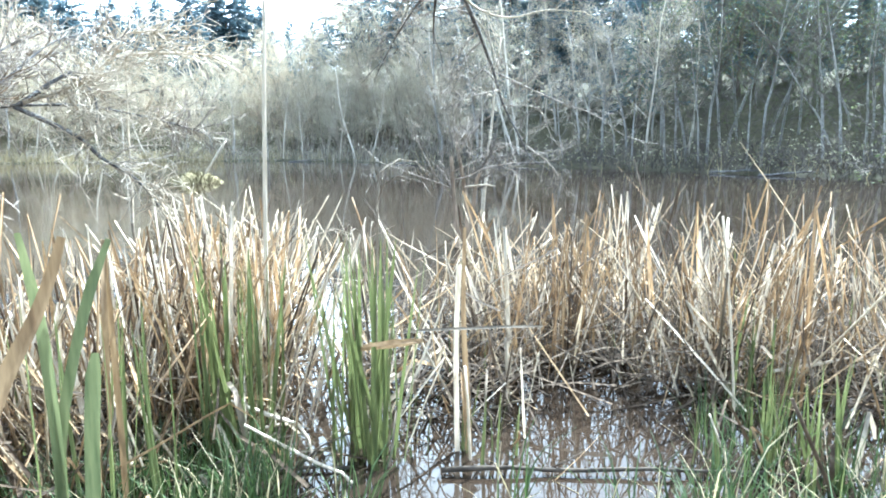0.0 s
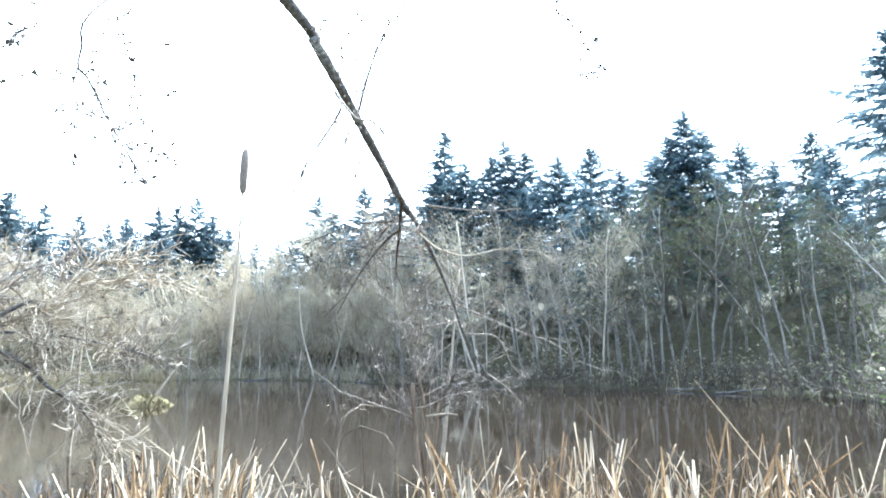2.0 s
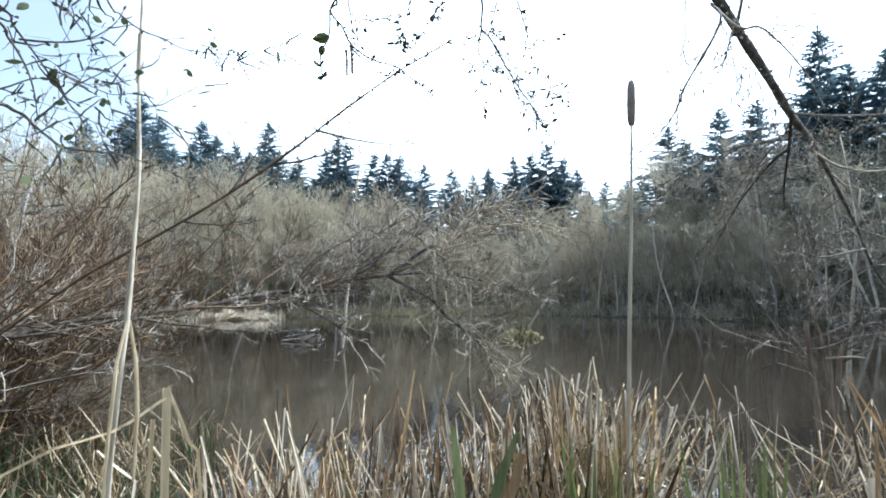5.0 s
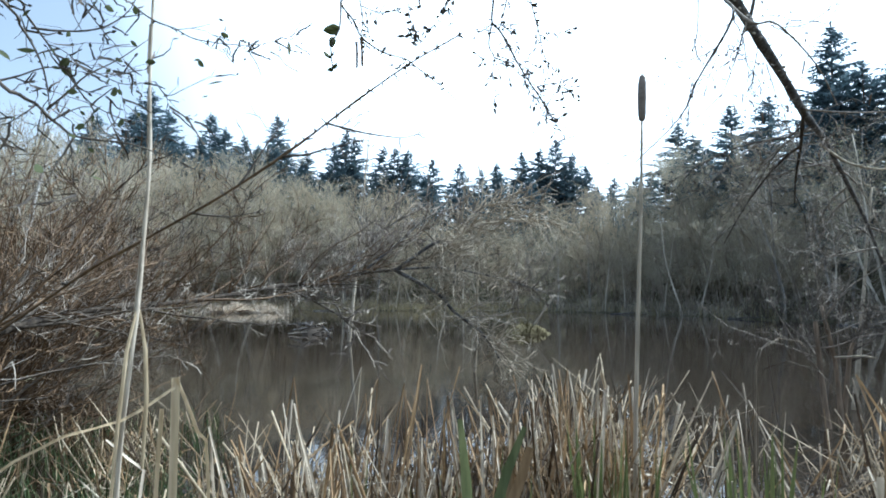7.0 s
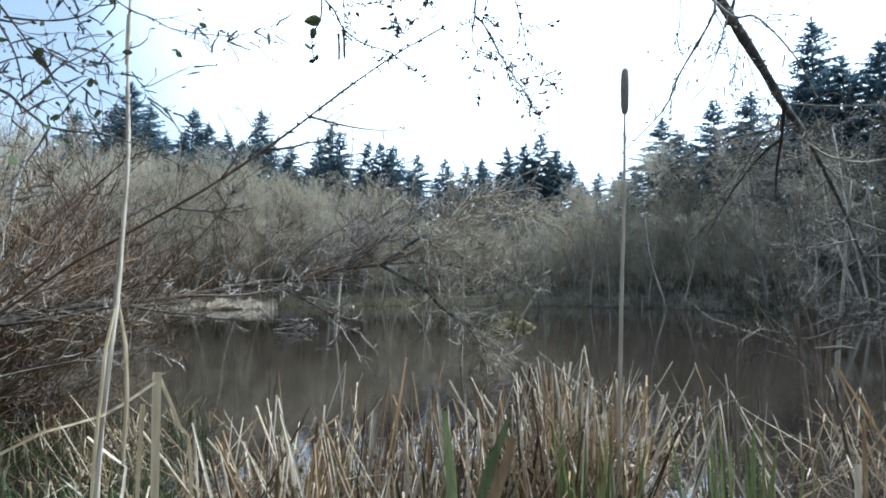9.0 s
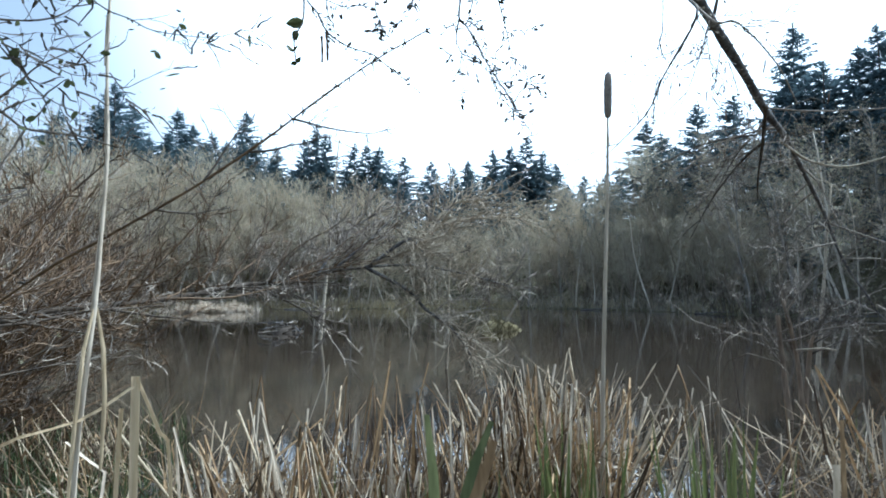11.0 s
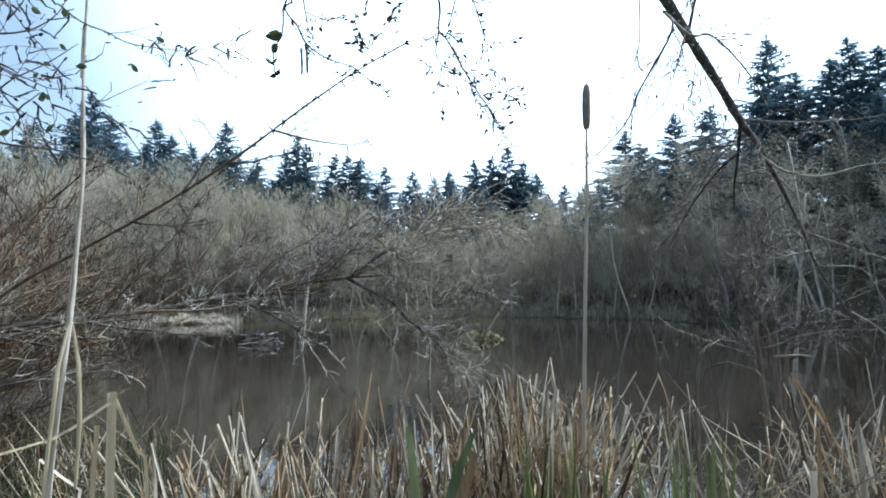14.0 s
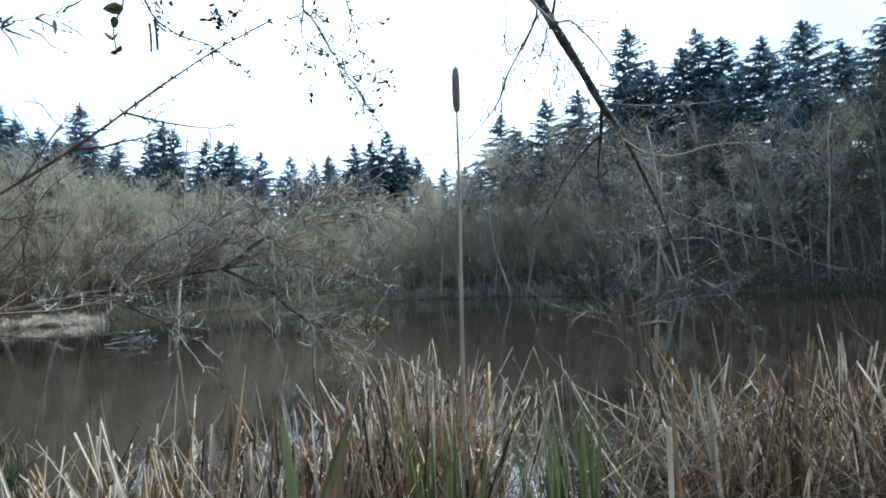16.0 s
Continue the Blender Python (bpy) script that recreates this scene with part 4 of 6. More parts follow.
def build_leafy_shrub():
    """Shrub in young leaf on the right bank."""
    r = random.Random(52)
    for base, height, n in (((7.9, 11.6, 0), 2.9, 26), ((8.8, 13.6, 0), 3.2, 24)):
        at = Vector(base)
        at.z = height_at(at.x, at.y)
        ob = thing("leafing_bush", at, "bush in yellow-green young leaf overhanging the water", "bush", "leafing bushes")
        for s in range(3):
            wood, twigs, leaves = Geo(), Geo(), Geo()
            for i in range(n // 3):
                d = Vector((r.gauss(-0.6, 0.5), r.gauss(-0.1, 0.5), r.uniform(0.25, 1.2)))
                line = wobble((r.gauss(0, 0.2), r.gauss(0, 0.2), -0.05), d, height * r.uniform(0.6, 1.05), 7, r, 0.09, r.uniform(-0.3, 0.3))
                wood.tube(line, 0.018, 0.004, 4)
                for p, d2 in grow(line, wood, twigs, r, 9, 0.7, 0.006, 0.5, 0.3, 1, 0.007):
                    if r.random() < 0.75:
                        leaves.leaf(p + Vector((r.gauss(0, 0.06), r.gauss(0, 0.06), r.gauss(0, 0.06))), d2 + Vector((r.gauss(0, 0.6), r.gauss(0, 0.6), r.gauss(0, 0.6))), r.uniform(0.05, 0.11), r, 0.5)
            stems = tagged(part("thicket", wood, M_TWIG_DARK, ob), kind="stuff")
            tagged(part("twig_tangle", twigs, M_TWIG, stems), kind="stuff")
            tagged(part("foliage", leaves, M_LEAF_DARK if s else M_LEAF, stems), kind="stuff")


build_leafy_shrub()


# ---------------------------------------------------------------- alder overhead
def build_overhead_alder():
    """The alder on the near bank whose limb hangs out over the pond; only its branches come into view."""
    r = random.Random(63)
    ob = thing("overhanging_alder", (-3.6, -2.2, 0.1), "grey lichened alder whose drooping bough hangs over the pond", "tree")
    o = Vector(ob.location)
    o.z = ob.location.z = height_at(-3.6, -2.2) - 0.05

    def rel(pts, steps=4):
        return smooth_line([Vector(p) - o for p in pts], steps)

    part("trunk", Geo().tube(rel([(-3.6, -2.2, o.z), (-3.5, -2.0, 2.5), (-3.3, -1.6, 5.0), (-3.1, -1.2, 7.5)]), 0.19, 0.09, 10, 1, 0.08, r), M_LICHEN, ob)
    bough = rel([(-3.35, -1.7, 4.6), (-3.0, -0.2, 5.0), (-2.4, 1.5, 4.8), (-1.28, 3.62, 3.66), (-1.14, 3.83, 3.45), (-1.04, 4.02, 3.26), (-0.96, 4.35, 3.08), (-0.88, 4.8, 2.9), (-0.82, 5.34, 2.74), (-0.77, 5.9, 2.67), (-0.72, 6.82, 2.49),
                 (-0.61, 7.59, 2.13), (-0.51, 8.01, 1.74), (-0.32, 8.23, 1.36), (-0.19, 8.34, 1.11), (0.05, 8.43, 0.93)], 5)
    sizes = [float(np.interp(i, [0, 15, 30, 40, 50, 75], [0.07, 0.037, 0.032, 0.028, 0.02, 0.006])) for i in range(len(bough))]
    limb = part("bough", Geo().tube(bough, sizes, None, 9, 1, 0.1, r), M_LICHEN, ob, "drooping lichened bough")

    def spur(pts, rad, count=10, length=0.5, buds=True, host=limb, material=M_TWIG_MID, catkins=3, lift=0.0, spread=0.7, bud=1.0):
        line = rel(pts)
        wood, twigs, hang = Geo().tube(line, rad, rad * 0.3, 6, 1, 0.12, r), Geo(), Geo()
        for k in range(int(14 * sum((b - a).length for a, b in zip(line, line[1:])))):
            q = r.uniform(0.25, 1) * (len(line) - 1)
            q0 = min(int(q), len(line) - 2)
            twigs.oval(line[q0].lerp(line[q0 + 1], q - q0), (r.gauss(0, 1), r.gauss(0, 1), r.gauss(-0.2, 0.7)), bud * r.uniform(0.012, 0.026), r, 0.45)
        tips = grow(line, twigs, twigs, r, count, length, rad * 0.4, spread, lift, 1, max(0.0042, min(0.006, rad * 0.55)) * (1.5 if bud > 1 else 1), True, 0.22, 5)
        b = part("branch", wood, material, ob)
        for p, d in tips:
            for _ in range(r.choice((0, 1, 1))):
                twigs.oval(p, d, bud * r.uniform(0.012, 0.026), r, 0.5)
            if r.random() < 0.006 * catkins:
                hang.tube(wobble(p, (0, 0, -1), r.uniform(0.04, 0.08), 3, r, 0.06), 0.005, 0.004, 5)
        tagged(part("twig_tangle", twigs, material, b), kind="stuff")
        if hang.v:
            tagged(part("catkin_tassel", hang, M_CATKIN, b, "hanging brown catkins"), kind="stuff")
        return b

    spur([(-0.81, 5.18, 2.76), (-0.9, 5.63, 2.58), (-1.0, 6.04, 2.4), (-1.06, 6.34, 2.22)], 0.0176, 4, 0.4, material=M_BARK_DARK)
    spur([(-0.9, 5.63, 2.58), (-1.08, 5.81, 2.5), (-1.4, 6.22, 2.27), (-1.67, 6.4, 1.9)], 0.0128, 5, 0.5, material=M_BARK_DARK)
    spur([(-0.8, 5.89, 2.63), (-0.63, 6.33, 2.52), (-0.36, 6.64, 2.49), (-0.01, 6.83, 2.58), (0.36, 7.03, 2.59)], 0.012, 5, 0.4, material=M_TWIG_PALE)
    spur([(-0.81, 5.19, 2.75), (-0.54, 5.36, 2.72), (-0.11, 5.64, 2.73), (0.19, 5.77, 2.77)], 0.0072, 8, 0.5)
    spur([(-0.58, 7.62, 2.08), (-0.23, 7.75, 1.92), (0.24, 7.98, 1.72), (0.57, 8.09, 1.61), (0.89, 8.03, 1.38), (1.22, 8.14, 1.26)], 0.0088, 12, 0.45)
    spur([(-0.55, 7.75, 1.89), (-0.96, 7.61, 1.82), (-1.13, 7.47, 2.02)], 0.0104, 7, 0.5)
    spur([(-0.48, 7.96, 1.73), (-0.1, 8.08, 1.69), (0.08, 8.16, 1.34), (0.25, 8.21, 1.17)], 0.008, 9, 0.4)
    spur([(-0.23, 8.21, 1.24), (-0.01, 8.28, 1.08), (0.17, 8.4, 0.89)], 0.0112, 12, 0.5)
    spur([(-0.99, 4.28, 3.07), (-0.86, 4.28, 3.56), (-0.69, 4.47, 4.14)], 0.0112, 6, 0.4, material=M_TWIG_DARK)
    spur([(-1.06, 4.01, 3.2), (-0.96, 3.77, 2.97), (-1.17, 3.81, 2.67), (-1.32, 3.95, 2.5), (-1.78, 4.37, 2.33)], 0.0096, 9, 0.4, material=M_TWIG_DARK)
    spur([(-1.06, 4.01, 3.2), (-0.88, 3.86, 2.95), (-0.76, 3.88, 2.92), (-0.6, 4.07, 2.71), (-0.53, 4.35, 2.53)], 0.0096, 7, 0.35)
    # grey lichen tufts on the bough
    tufts = Geo()
    for i in range(260):
        k = r.randint(16, 62)
        p = bough[k].lerp(bough[k + 1], r.random())
        a = r.uniform(0, 6.28)
        d = Vector((math.cos(a) * 0.9 + 0.3, math.sin(a) * 0.4 - 0.4, math.sin(a) * 0.6))
        tufts.oval(p + d.normalized() * sizes[k] * 0.85, d + Vector((r.gauss(0, 0.5), r.gauss(0, 0.5), r.gauss(0, 0.5))), r.uniform(0.01, 0.028), r, 0.8, 0.4)
    tagged(part("lichen_growth", tufts, M_TWIG_PALE, limb, "pale grey lichen tufts"), kind="stuff")
    # fine budded strands that hang from the bough
    spur([(-0.993, 4.218, 3.078), (-1.026, 4.212, 2.947), (-1.073, 4.202, 2.809), (-1.126, 4.19, 2.672), (-1.177, 4.177, 2.57)], 0.005, 9, 0.25, material=M_TWIG_DARK, lift=-0.15)
    spur([(-1.021, 4.315, 3.052), (-1.003, 4.318, 2.864), (-0.986, 4.322, 2.714)], 0.004, 8, 0.22, material=M_TWIG_DARK, lift=-0.15)
    spur([(-1.06, 4.204, 3.153), (-1.016, 4.214, 3.054), (-1.003, 4.216, 2.961)], 0.005, 4, 0.2, material=M_TWIG_DARK, lift=-0.15)
    spur([(-0.963, 4.428, 2.98), (-0.992, 4.422, 2.817), (-1.025, 4.416, 2.653)], 0.004, 7, 0.25, material=M_TWIG_DARK, lift=-0.15)
    spur([(-1.167, 3.87, 3.256), (-1.179, 3.867, 2.98), (-1.205, 3.86, 2.863), (-1.155, 3.873, 2.796)], 0.0045, 3, 0.15, material=M_TWIG_DARK, lift=-0.15)
    spur([(-0.935, 4.534, 2.93), (-0.893, 4.541, 2.753), (-0.881, 4.543, 2.638)], 0.004, 5, 0.2, material=M_TWIG_DARK, lift=-0.15)
    spur([(-1.126, 4.19, 2.672), (-1.226, 4.165, 2.576), (-1.326, 4.138, 2.496)], 0.0035, 6, 0.2, material=M_TWIG_DARK, lift=-0.15)
    # the tangle of fine twigs below the fork
    for i in range(16):
        p = bough[r.randint(42, 72)] + o
        a = Vector((p.x + r.gauss(-0.35, 0.5), p.y + r.gauss(0.2, 0.4), p.z - r.uniform(-0.1, 0.7)))
        spur([p, p.lerp(a, 0.5) + Vector((0, 0, 0.12)), a], 0.009, 8, 0.42, spread=0.9, bud=1.6, material=M_TWIG_MID if i % 3 else M_TWIG_DARK)
    # twigs with catkins that hang into view from the boughs overhead
    second = rel([(-3.3, -1.6, 5.0), (-3.2, 0.0, 4.3), (-3.0, 1.3, 3.7), (-2.3, 2.2, 3.5), (-1.6, 2.8, 3.4)], 5)
    part("bough", Geo().tube(second, 0.06, 0.012, 7, 1, 0.1, r), M_LICHEN, ob)
    spur([(-1.6, 2.8, 3.4), (-1.529, 2.205, 2.78), (-1.547, 2.194, 2.634), (-1.552, 2.191, 2.55), (-1.525, 2.208, 2.512), (-1.49, 2.23, 2.438), (-1.471, 2.241, 2.389), (-1.441, 2.258, 2.328), (-1.402, 2.28, 2.254), (-1.363, 2.301, 2.181), (-1.34, 2.313, 2.132), (-1.299, 2.334, 2.053)], 0.0055, 20, 0.16, material=M_TWIG_DARK, catkins=0, lift=-0.2, bud=1.2)
    spur([(-1.552, 2.191, 2.55), (-1.563, 2.184, 2.478), (-1.561, 2.185, 2.441), (-1.546, 2.195, 2.4), (-1.551, 2.192, 2.333), (-1.536, 2.201, 2.23)], 0.0035, 5, 0.1, material=M_TWIG_DARK, catkins=0, lift=-0.2, bud=1.2)
    spur([(-1.475, 2.239, 2.776), (-1.512, 2.216, 2.584), (-1.527, 2.207, 2.519)], 0.0035, 2, 0.08, material=M_TWIG_DARK, catkins=0, lift=-0.2, bud=1.2)
    spur([(-1.6, 2.8, 3.4), (-1.484, 2.349, 2.825), (-1.461, 2.362, 2.672), (-1.445, 2.37, 2.596), (-1.43, 2.379, 2.52), (-1.42, 2.384, 2.457), (-1.4, 2.395, 2.394)], 0.004, 10, 0.13, material=M_TWIG_DARK, catkins=0, lift=-0.2, bud=1.2)
    spur([(-1.546, 2.195, 2.4), (-1.491, 2.229, 2.366), (-1.432, 2.263, 2.291)], 0.003, 4, 0.1, material=M_TWIG_DARK, catkins=0, lift=-0.2, bud=1.2)
    spur([(-1.387, 2.345, 2.196), (-1.355, 2.362, 2.254), (-1.302, 2.388, 2.297)], 0.0025, 6, 0.1, material=M_TWIG_DARK, catkins=0, lift=-0.2, bud=1.2)
    spur([(-2.7, 1.5, 3.6), (-1.623, 1.354, 2.471), (-1.601, 1.377, 2.344), (-1.574, 1.405, 2.292), (-1.556, 1.424, 2.238), (-1.524, 1.455, 2.203), (-1.491, 1.485, 2.183), (-1.451, 1.52, 2.169), (-1.423, 1.543, 2.142), (-1.403, 1.56, 2.12), (-1.365, 1.59, 2.083), (-1.325, 1.62, 2.037)], 0.0038, 4, 0.07, material=M_TWIG_DARK, catkins=0, lift=-0.2, bud=0.8)
    spur([(-1.568, 1.411, 2.459), (-1.558, 1.421, 2.349), (-1.552, 1.428, 2.294), (-1.556, 1.424, 2.238)], 0.003, 5, 0.07, material=M_TWIG_DARK, catkins=0, lift=-0.2, bud=0.9)
    spur([(-1.558, 1.421, 2.339), (-1.511, 1.467, 2.318), (-1.468, 1.506, 2.335)], 0.0022, 5, 0.06, material=M_TWIG_DARK, catkins=0, lift=-0.2, bud=0.9)
    spur([(-2.3, 2.2, 3.5), (-1.652, 1.743, 2.625), (-1.637, 1.755, 2.453), (-1.625, 1.766, 2.411), (-1.633, 1.759, 2.379), (-1.616, 1.774, 2.336)], 0.0025, 5, 0.07, material=M_TWIG_DARK, catkins=0, lift=-0.2, bud=1.2)
    spur([(-2.3, 2.2, 3.5), (-1.555, 1.947, 2.68), (-1.586, 1.924, 2.545), (-1.609, 1.907, 2.482), (-1.632, 1.889, 2.444)], 0.0028, 6, 0.09, material=M_TWIG_DARK, catkins=0, lift=-0.2, bud=1.2)
    spur([(-0.847, 2.719, 3.083), (-0.791, 2.737, 2.996), (-0.72, 2.757, 2.893), (-0.682, 2.767, 2.853)], 0.004, 5, 0.14, material=M_TWIG_DARK, catkins=0, lift=-0.2, bud=1.2)
    spur([(-0.858, 2.715, 2.988), (-0.791, 2.736, 3.007), (-0.721, 2.757, 3.049), (-0.606, 2.786, 3.046)], 0.003, 3, 0.1, material=M_TWIG_DARK, catkins=0, lift=-0.2, bud=1.2)
    spur([(-0.505, 4.225, 4.195), (-0.617, 4.209, 3.933), (-0.769, 4.183, 3.653), (-0.847, 4.167, 3.525), (-0.912, 4.152, 3.335), (-0.999, 4.132, 3.168), (-1.109, 4.102, 2.961), (-1.233, 4.065, 2.719)], 0.0055, 4, 0.15, material=M_TWIG_DARK, catkins=0, lift=-0.2, bud=1.2)
    spur([(-1.6, 2.8, 3.4), (0.216, 3.053, 3.357), (0.317, 3.045, 3.158), (0.405, 3.035, 3.054), (0.465, 3.027, 2.941), (0.516, 3.019, 2.846), (0.534, 3.016, 2.806)], 0.004, 2, 0.1, material=M_TWIG_DARK, catkins=0, lift=-0.2, bud=1.2)
    spur([(0.534, 3.016, 2.806), (0.468, 3.027, 2.767), (0.43, 3.032, 2.701)], 0.0025, 3, 0.08, material=M_TWIG_DARK, catkins=0, lift=-0.2, bud=1.2)
    # a pair of long catkins below the leafy sprig
    for a, b in (((-1.566, 1.414, 2.219), (-1.564, 1.415, 2.135)), ((-1.556, 1.424, 2.234), (-1.552, 1.427, 2.141))):
        tassel = Geo().tube(smooth_line([Vector(a) - o, (Vector(a) + Vector(b)) / 2 - o + Vector((0.002, 0, 0)), Vector(b) - o], 3), 0.0042, 0.0035, 7, 1, 0.15, r)
        part("catkin", tassel, M_CATKIN, ob, "hanging brown catkin")
    # leafy twigs low over the left bank
    def leafy(pts, rad, n, leaves):
        b = spur(pts, rad, n, 0.14, material=M_TWIG_DARK, catkins=0, lift=-0.05, bud=0.42)
        line, foliage = rel(pts), Geo()
        for i in range(leaves):
            p = line[r.randint(len(line) * 2 // 5, len(line) - 1)] + Vector((r.gauss(0, 0.045), r.gauss(0, 0.045), r.gauss(0, 0.045)))
            foliage.oval(p, (r.gauss(0, 1), r.gauss(0, 1), r.gauss(-0.4, 0.6)), r.choice((0.011, 0.014, 0.018, 0.027)), r, 0.6, 0.3)
        tagged(part("foliage", foliage, M_LEAF_DARK, b), kind="stuff")

    leafy([(-1.816, 0.335, 2.207), (-1.347, 0.359, 1.789), (-1.333, 0.403, 1.747), (-1.325, 0.425, 1.735), (-1.319, 0.441, 1.718), (-1.313, 0.459, 1.703), (-1.305, 0.478, 1.689), (-1.288, 0.516, 1.686), (-1.27, 0.556, 1.685), (-1.251, 0.592, 1.674)], 0.0037, 5, 6)
    leafy([(-1.816, 0.335, 2.207), (-1.341, 0.377, 1.896), (-1.334, 0.399, 1.864), (-1.329, 0.415, 1.839), (-1.323, 0.43, 1.804), (-1.32, 0.439, 1.767), (-1.318, 0.443, 1.73)], 0.0029, 4, 5)
    leafy([(-1.342, 0.374, 1.764), (-1.333, 0.402, 1.779), (-1.323, 0.43, 1.797), (-1.311, 0.462, 1.806)], 0.002, 2, 4)
    leafy([(-1.32, 0.44, 1.729), (-1.309, 0.469, 1.765), (-1.299, 0.491, 1.796), (-1.279, 0.537, 1.835), (-1.259, 0.578, 1.879)], 0.0022, 4, 5)
    leafy([(-1.816, 0.335, 2.207), (-1.339, 0.383, 1.917), (-1.332, 0.406, 1.885), (-1.318, 0.444, 1.831), (-1.309, 0.468, 1.792), (-1.296, 0.5, 1.749), (-1.268, 0.559, 1.72)], 0.0025, 6, 7)
    leafy([(-1.329, 0.414, 1.863), (-1.316, 0.451, 1.867), (-1.3, 0.489, 1.876), (-1.287, 0.52, 1.893), (-1.274, 0.547, 1.924), (-1.268, 0.56, 1.955)], 0.0022, 3, 4)
    leafy([(-1.837, 0.626, 2.504), (-1.314, 0.456, 1.967), (-1.303, 0.482, 1.924), (-1.29, 0.512, 1.881), (-1.279, 0.536, 1.855)], 0.002, 4, 5)
    leafy([(-1.837, 0.626, 2.504), (-1.284, 0.526, 1.976), (-1.272, 0.551, 1.941), (-1.256, 0.583, 1.917), (-1.238, 0.616, 1.907), (-1.218, 0.649, 1.892), (-1.175, 0.716, 1.892), (-1.15, 0.751, 1.9)], 0.002, 5, 6)
    leafy([(-1.318, 0.444, 1.826), (-1.306, 0.475, 1.815), (-1.289, 0.514, 1.801), (-1.275, 0.546, 1.791), (-1.252, 0.589, 1.803)], 0.0017, 4, 5)
    leafy([(-1.305, 0.478, 1.687), (-1.31, 0.465, 1.656), (-1.316, 0.45, 1.624), (-1.319, 0.443, 1.597)], 0.0022, 2, 3)
    leafy([(-1.252, 0.589, 1.803), (-1.242, 0.608, 1.78), (-1.227, 0.634, 1.797), (-1.205, 0.671, 1.826)], 0.0014, 3, 5)
    # the sprig with young leaves and a pair of catkins
    twig = Geo().tube(rel([(-2.3, 1.6, 2.9), (-1.28, 1.062, 2.22), (-1.275, 1.067, 2.135), (-1.277, 1.065, 2.07), (-1.29, 1.051, 2.027), (-1.287, 1.054, 1.966)]), 0.0032, 0.0016, 5)
    sprig = part("sprig", twig, M_TWIG_DARK, ob)
    leaves = Geo()
    for p, d, s in (((-1.275, 1.067, 2.068), (-24.29, -17.64, -1.66), 0.043), ((-1.288, 1.053, 2.048), (-0.91, 0.9, -17.95), 0.026), ((-1.289, 1.052, 2.039), (-2.32, -0.49, -13.94), 0.019), ((-1.291, 1.05, 1.993), (-10.58, -8.98, 14.12), 0.024), ((-1.293, 1.048, 1.993), (8.72, 5.27, 12.85), 0.023), ((-1.285, 1.056, 1.967), (-11.39, -8.18, -1.84), 0.017), ((-1.285, 1.056, 1.967), (5.44, 2.95, 11.9), 0.017)):
        for k in (-1, 1):
            leaves.oval(Vector(p) - o, Vector(d).normalized() + Vector((0, 0.05 * k, 0.05 * k)), s, r, 0.65)
    tagged(part("foliage", leaves, M_LEAF_DARK, sprig), kind="stuff")


build_overhead_alder()


def build_bramble():
    """Long thorny shoot that arches up from the left bank."""
    r = random.Random(71)
    at = Vector((-4.3, 0.6, 0))
    at.z = height_at(at.x, at.y)
    ob = thing("bramble_shoot", at, "long thorny leafless shoot arching up from the bank", "plant")
    line = smooth_line([Vector(p) - at for p in ((-4.3, 0.6, at.z - 0.03), (-4.1, 1.0, 0.9), (-3.47, 1.38, 1.47), (-3.06, 1.54, 1.68), (-2.55, 1.61, 1.85),
                                                 (-2.3, 1.78, 2.05), (-2.08, 1.88, 2.21), (-1.87, 2.01, 2.38), (-1.66, 2.1, 2.49))], 5)
    cane = part("cane", Geo().tube(line, 0.0095, 0.003, 7, 1, 0.2, r), M_SHOOT, ob)
    spurs = Geo()
    for i in range(90):
        p = line[r.randint(8, len(line) - 1)]
        spurs.tube(wobble(p, (r.gauss(0, 1), r.gauss(0, 1), r.gauss(0.2, 0.7)), r.uniform(0.012, 0.04), 2, r, 0.1), 0.005, 0.002, 4)
    for k, d, n in ((24, (0.6, 0.5, 0.05), 0.35), (28, (0.6, 0.5, -0.35), 0.35), (21, (0.3, 0.4, 0.6), 0.3), (18, (0.5, 0.6, -0.2), 0.3)):
        w = wobble(line[k], d, n, 6, r, 0.1, 0.0)
        spurs.tube(w, 0.006, 0.002, 5)
        grow(w, spurs, spurs, r, 6, 0.15, 0.0025, 0.7, 0.1, 1, 0.004)
    tagged(part("thorn_growth", spurs, M_TWIG_DARK, cane), kind="stuff")


build_bramble()


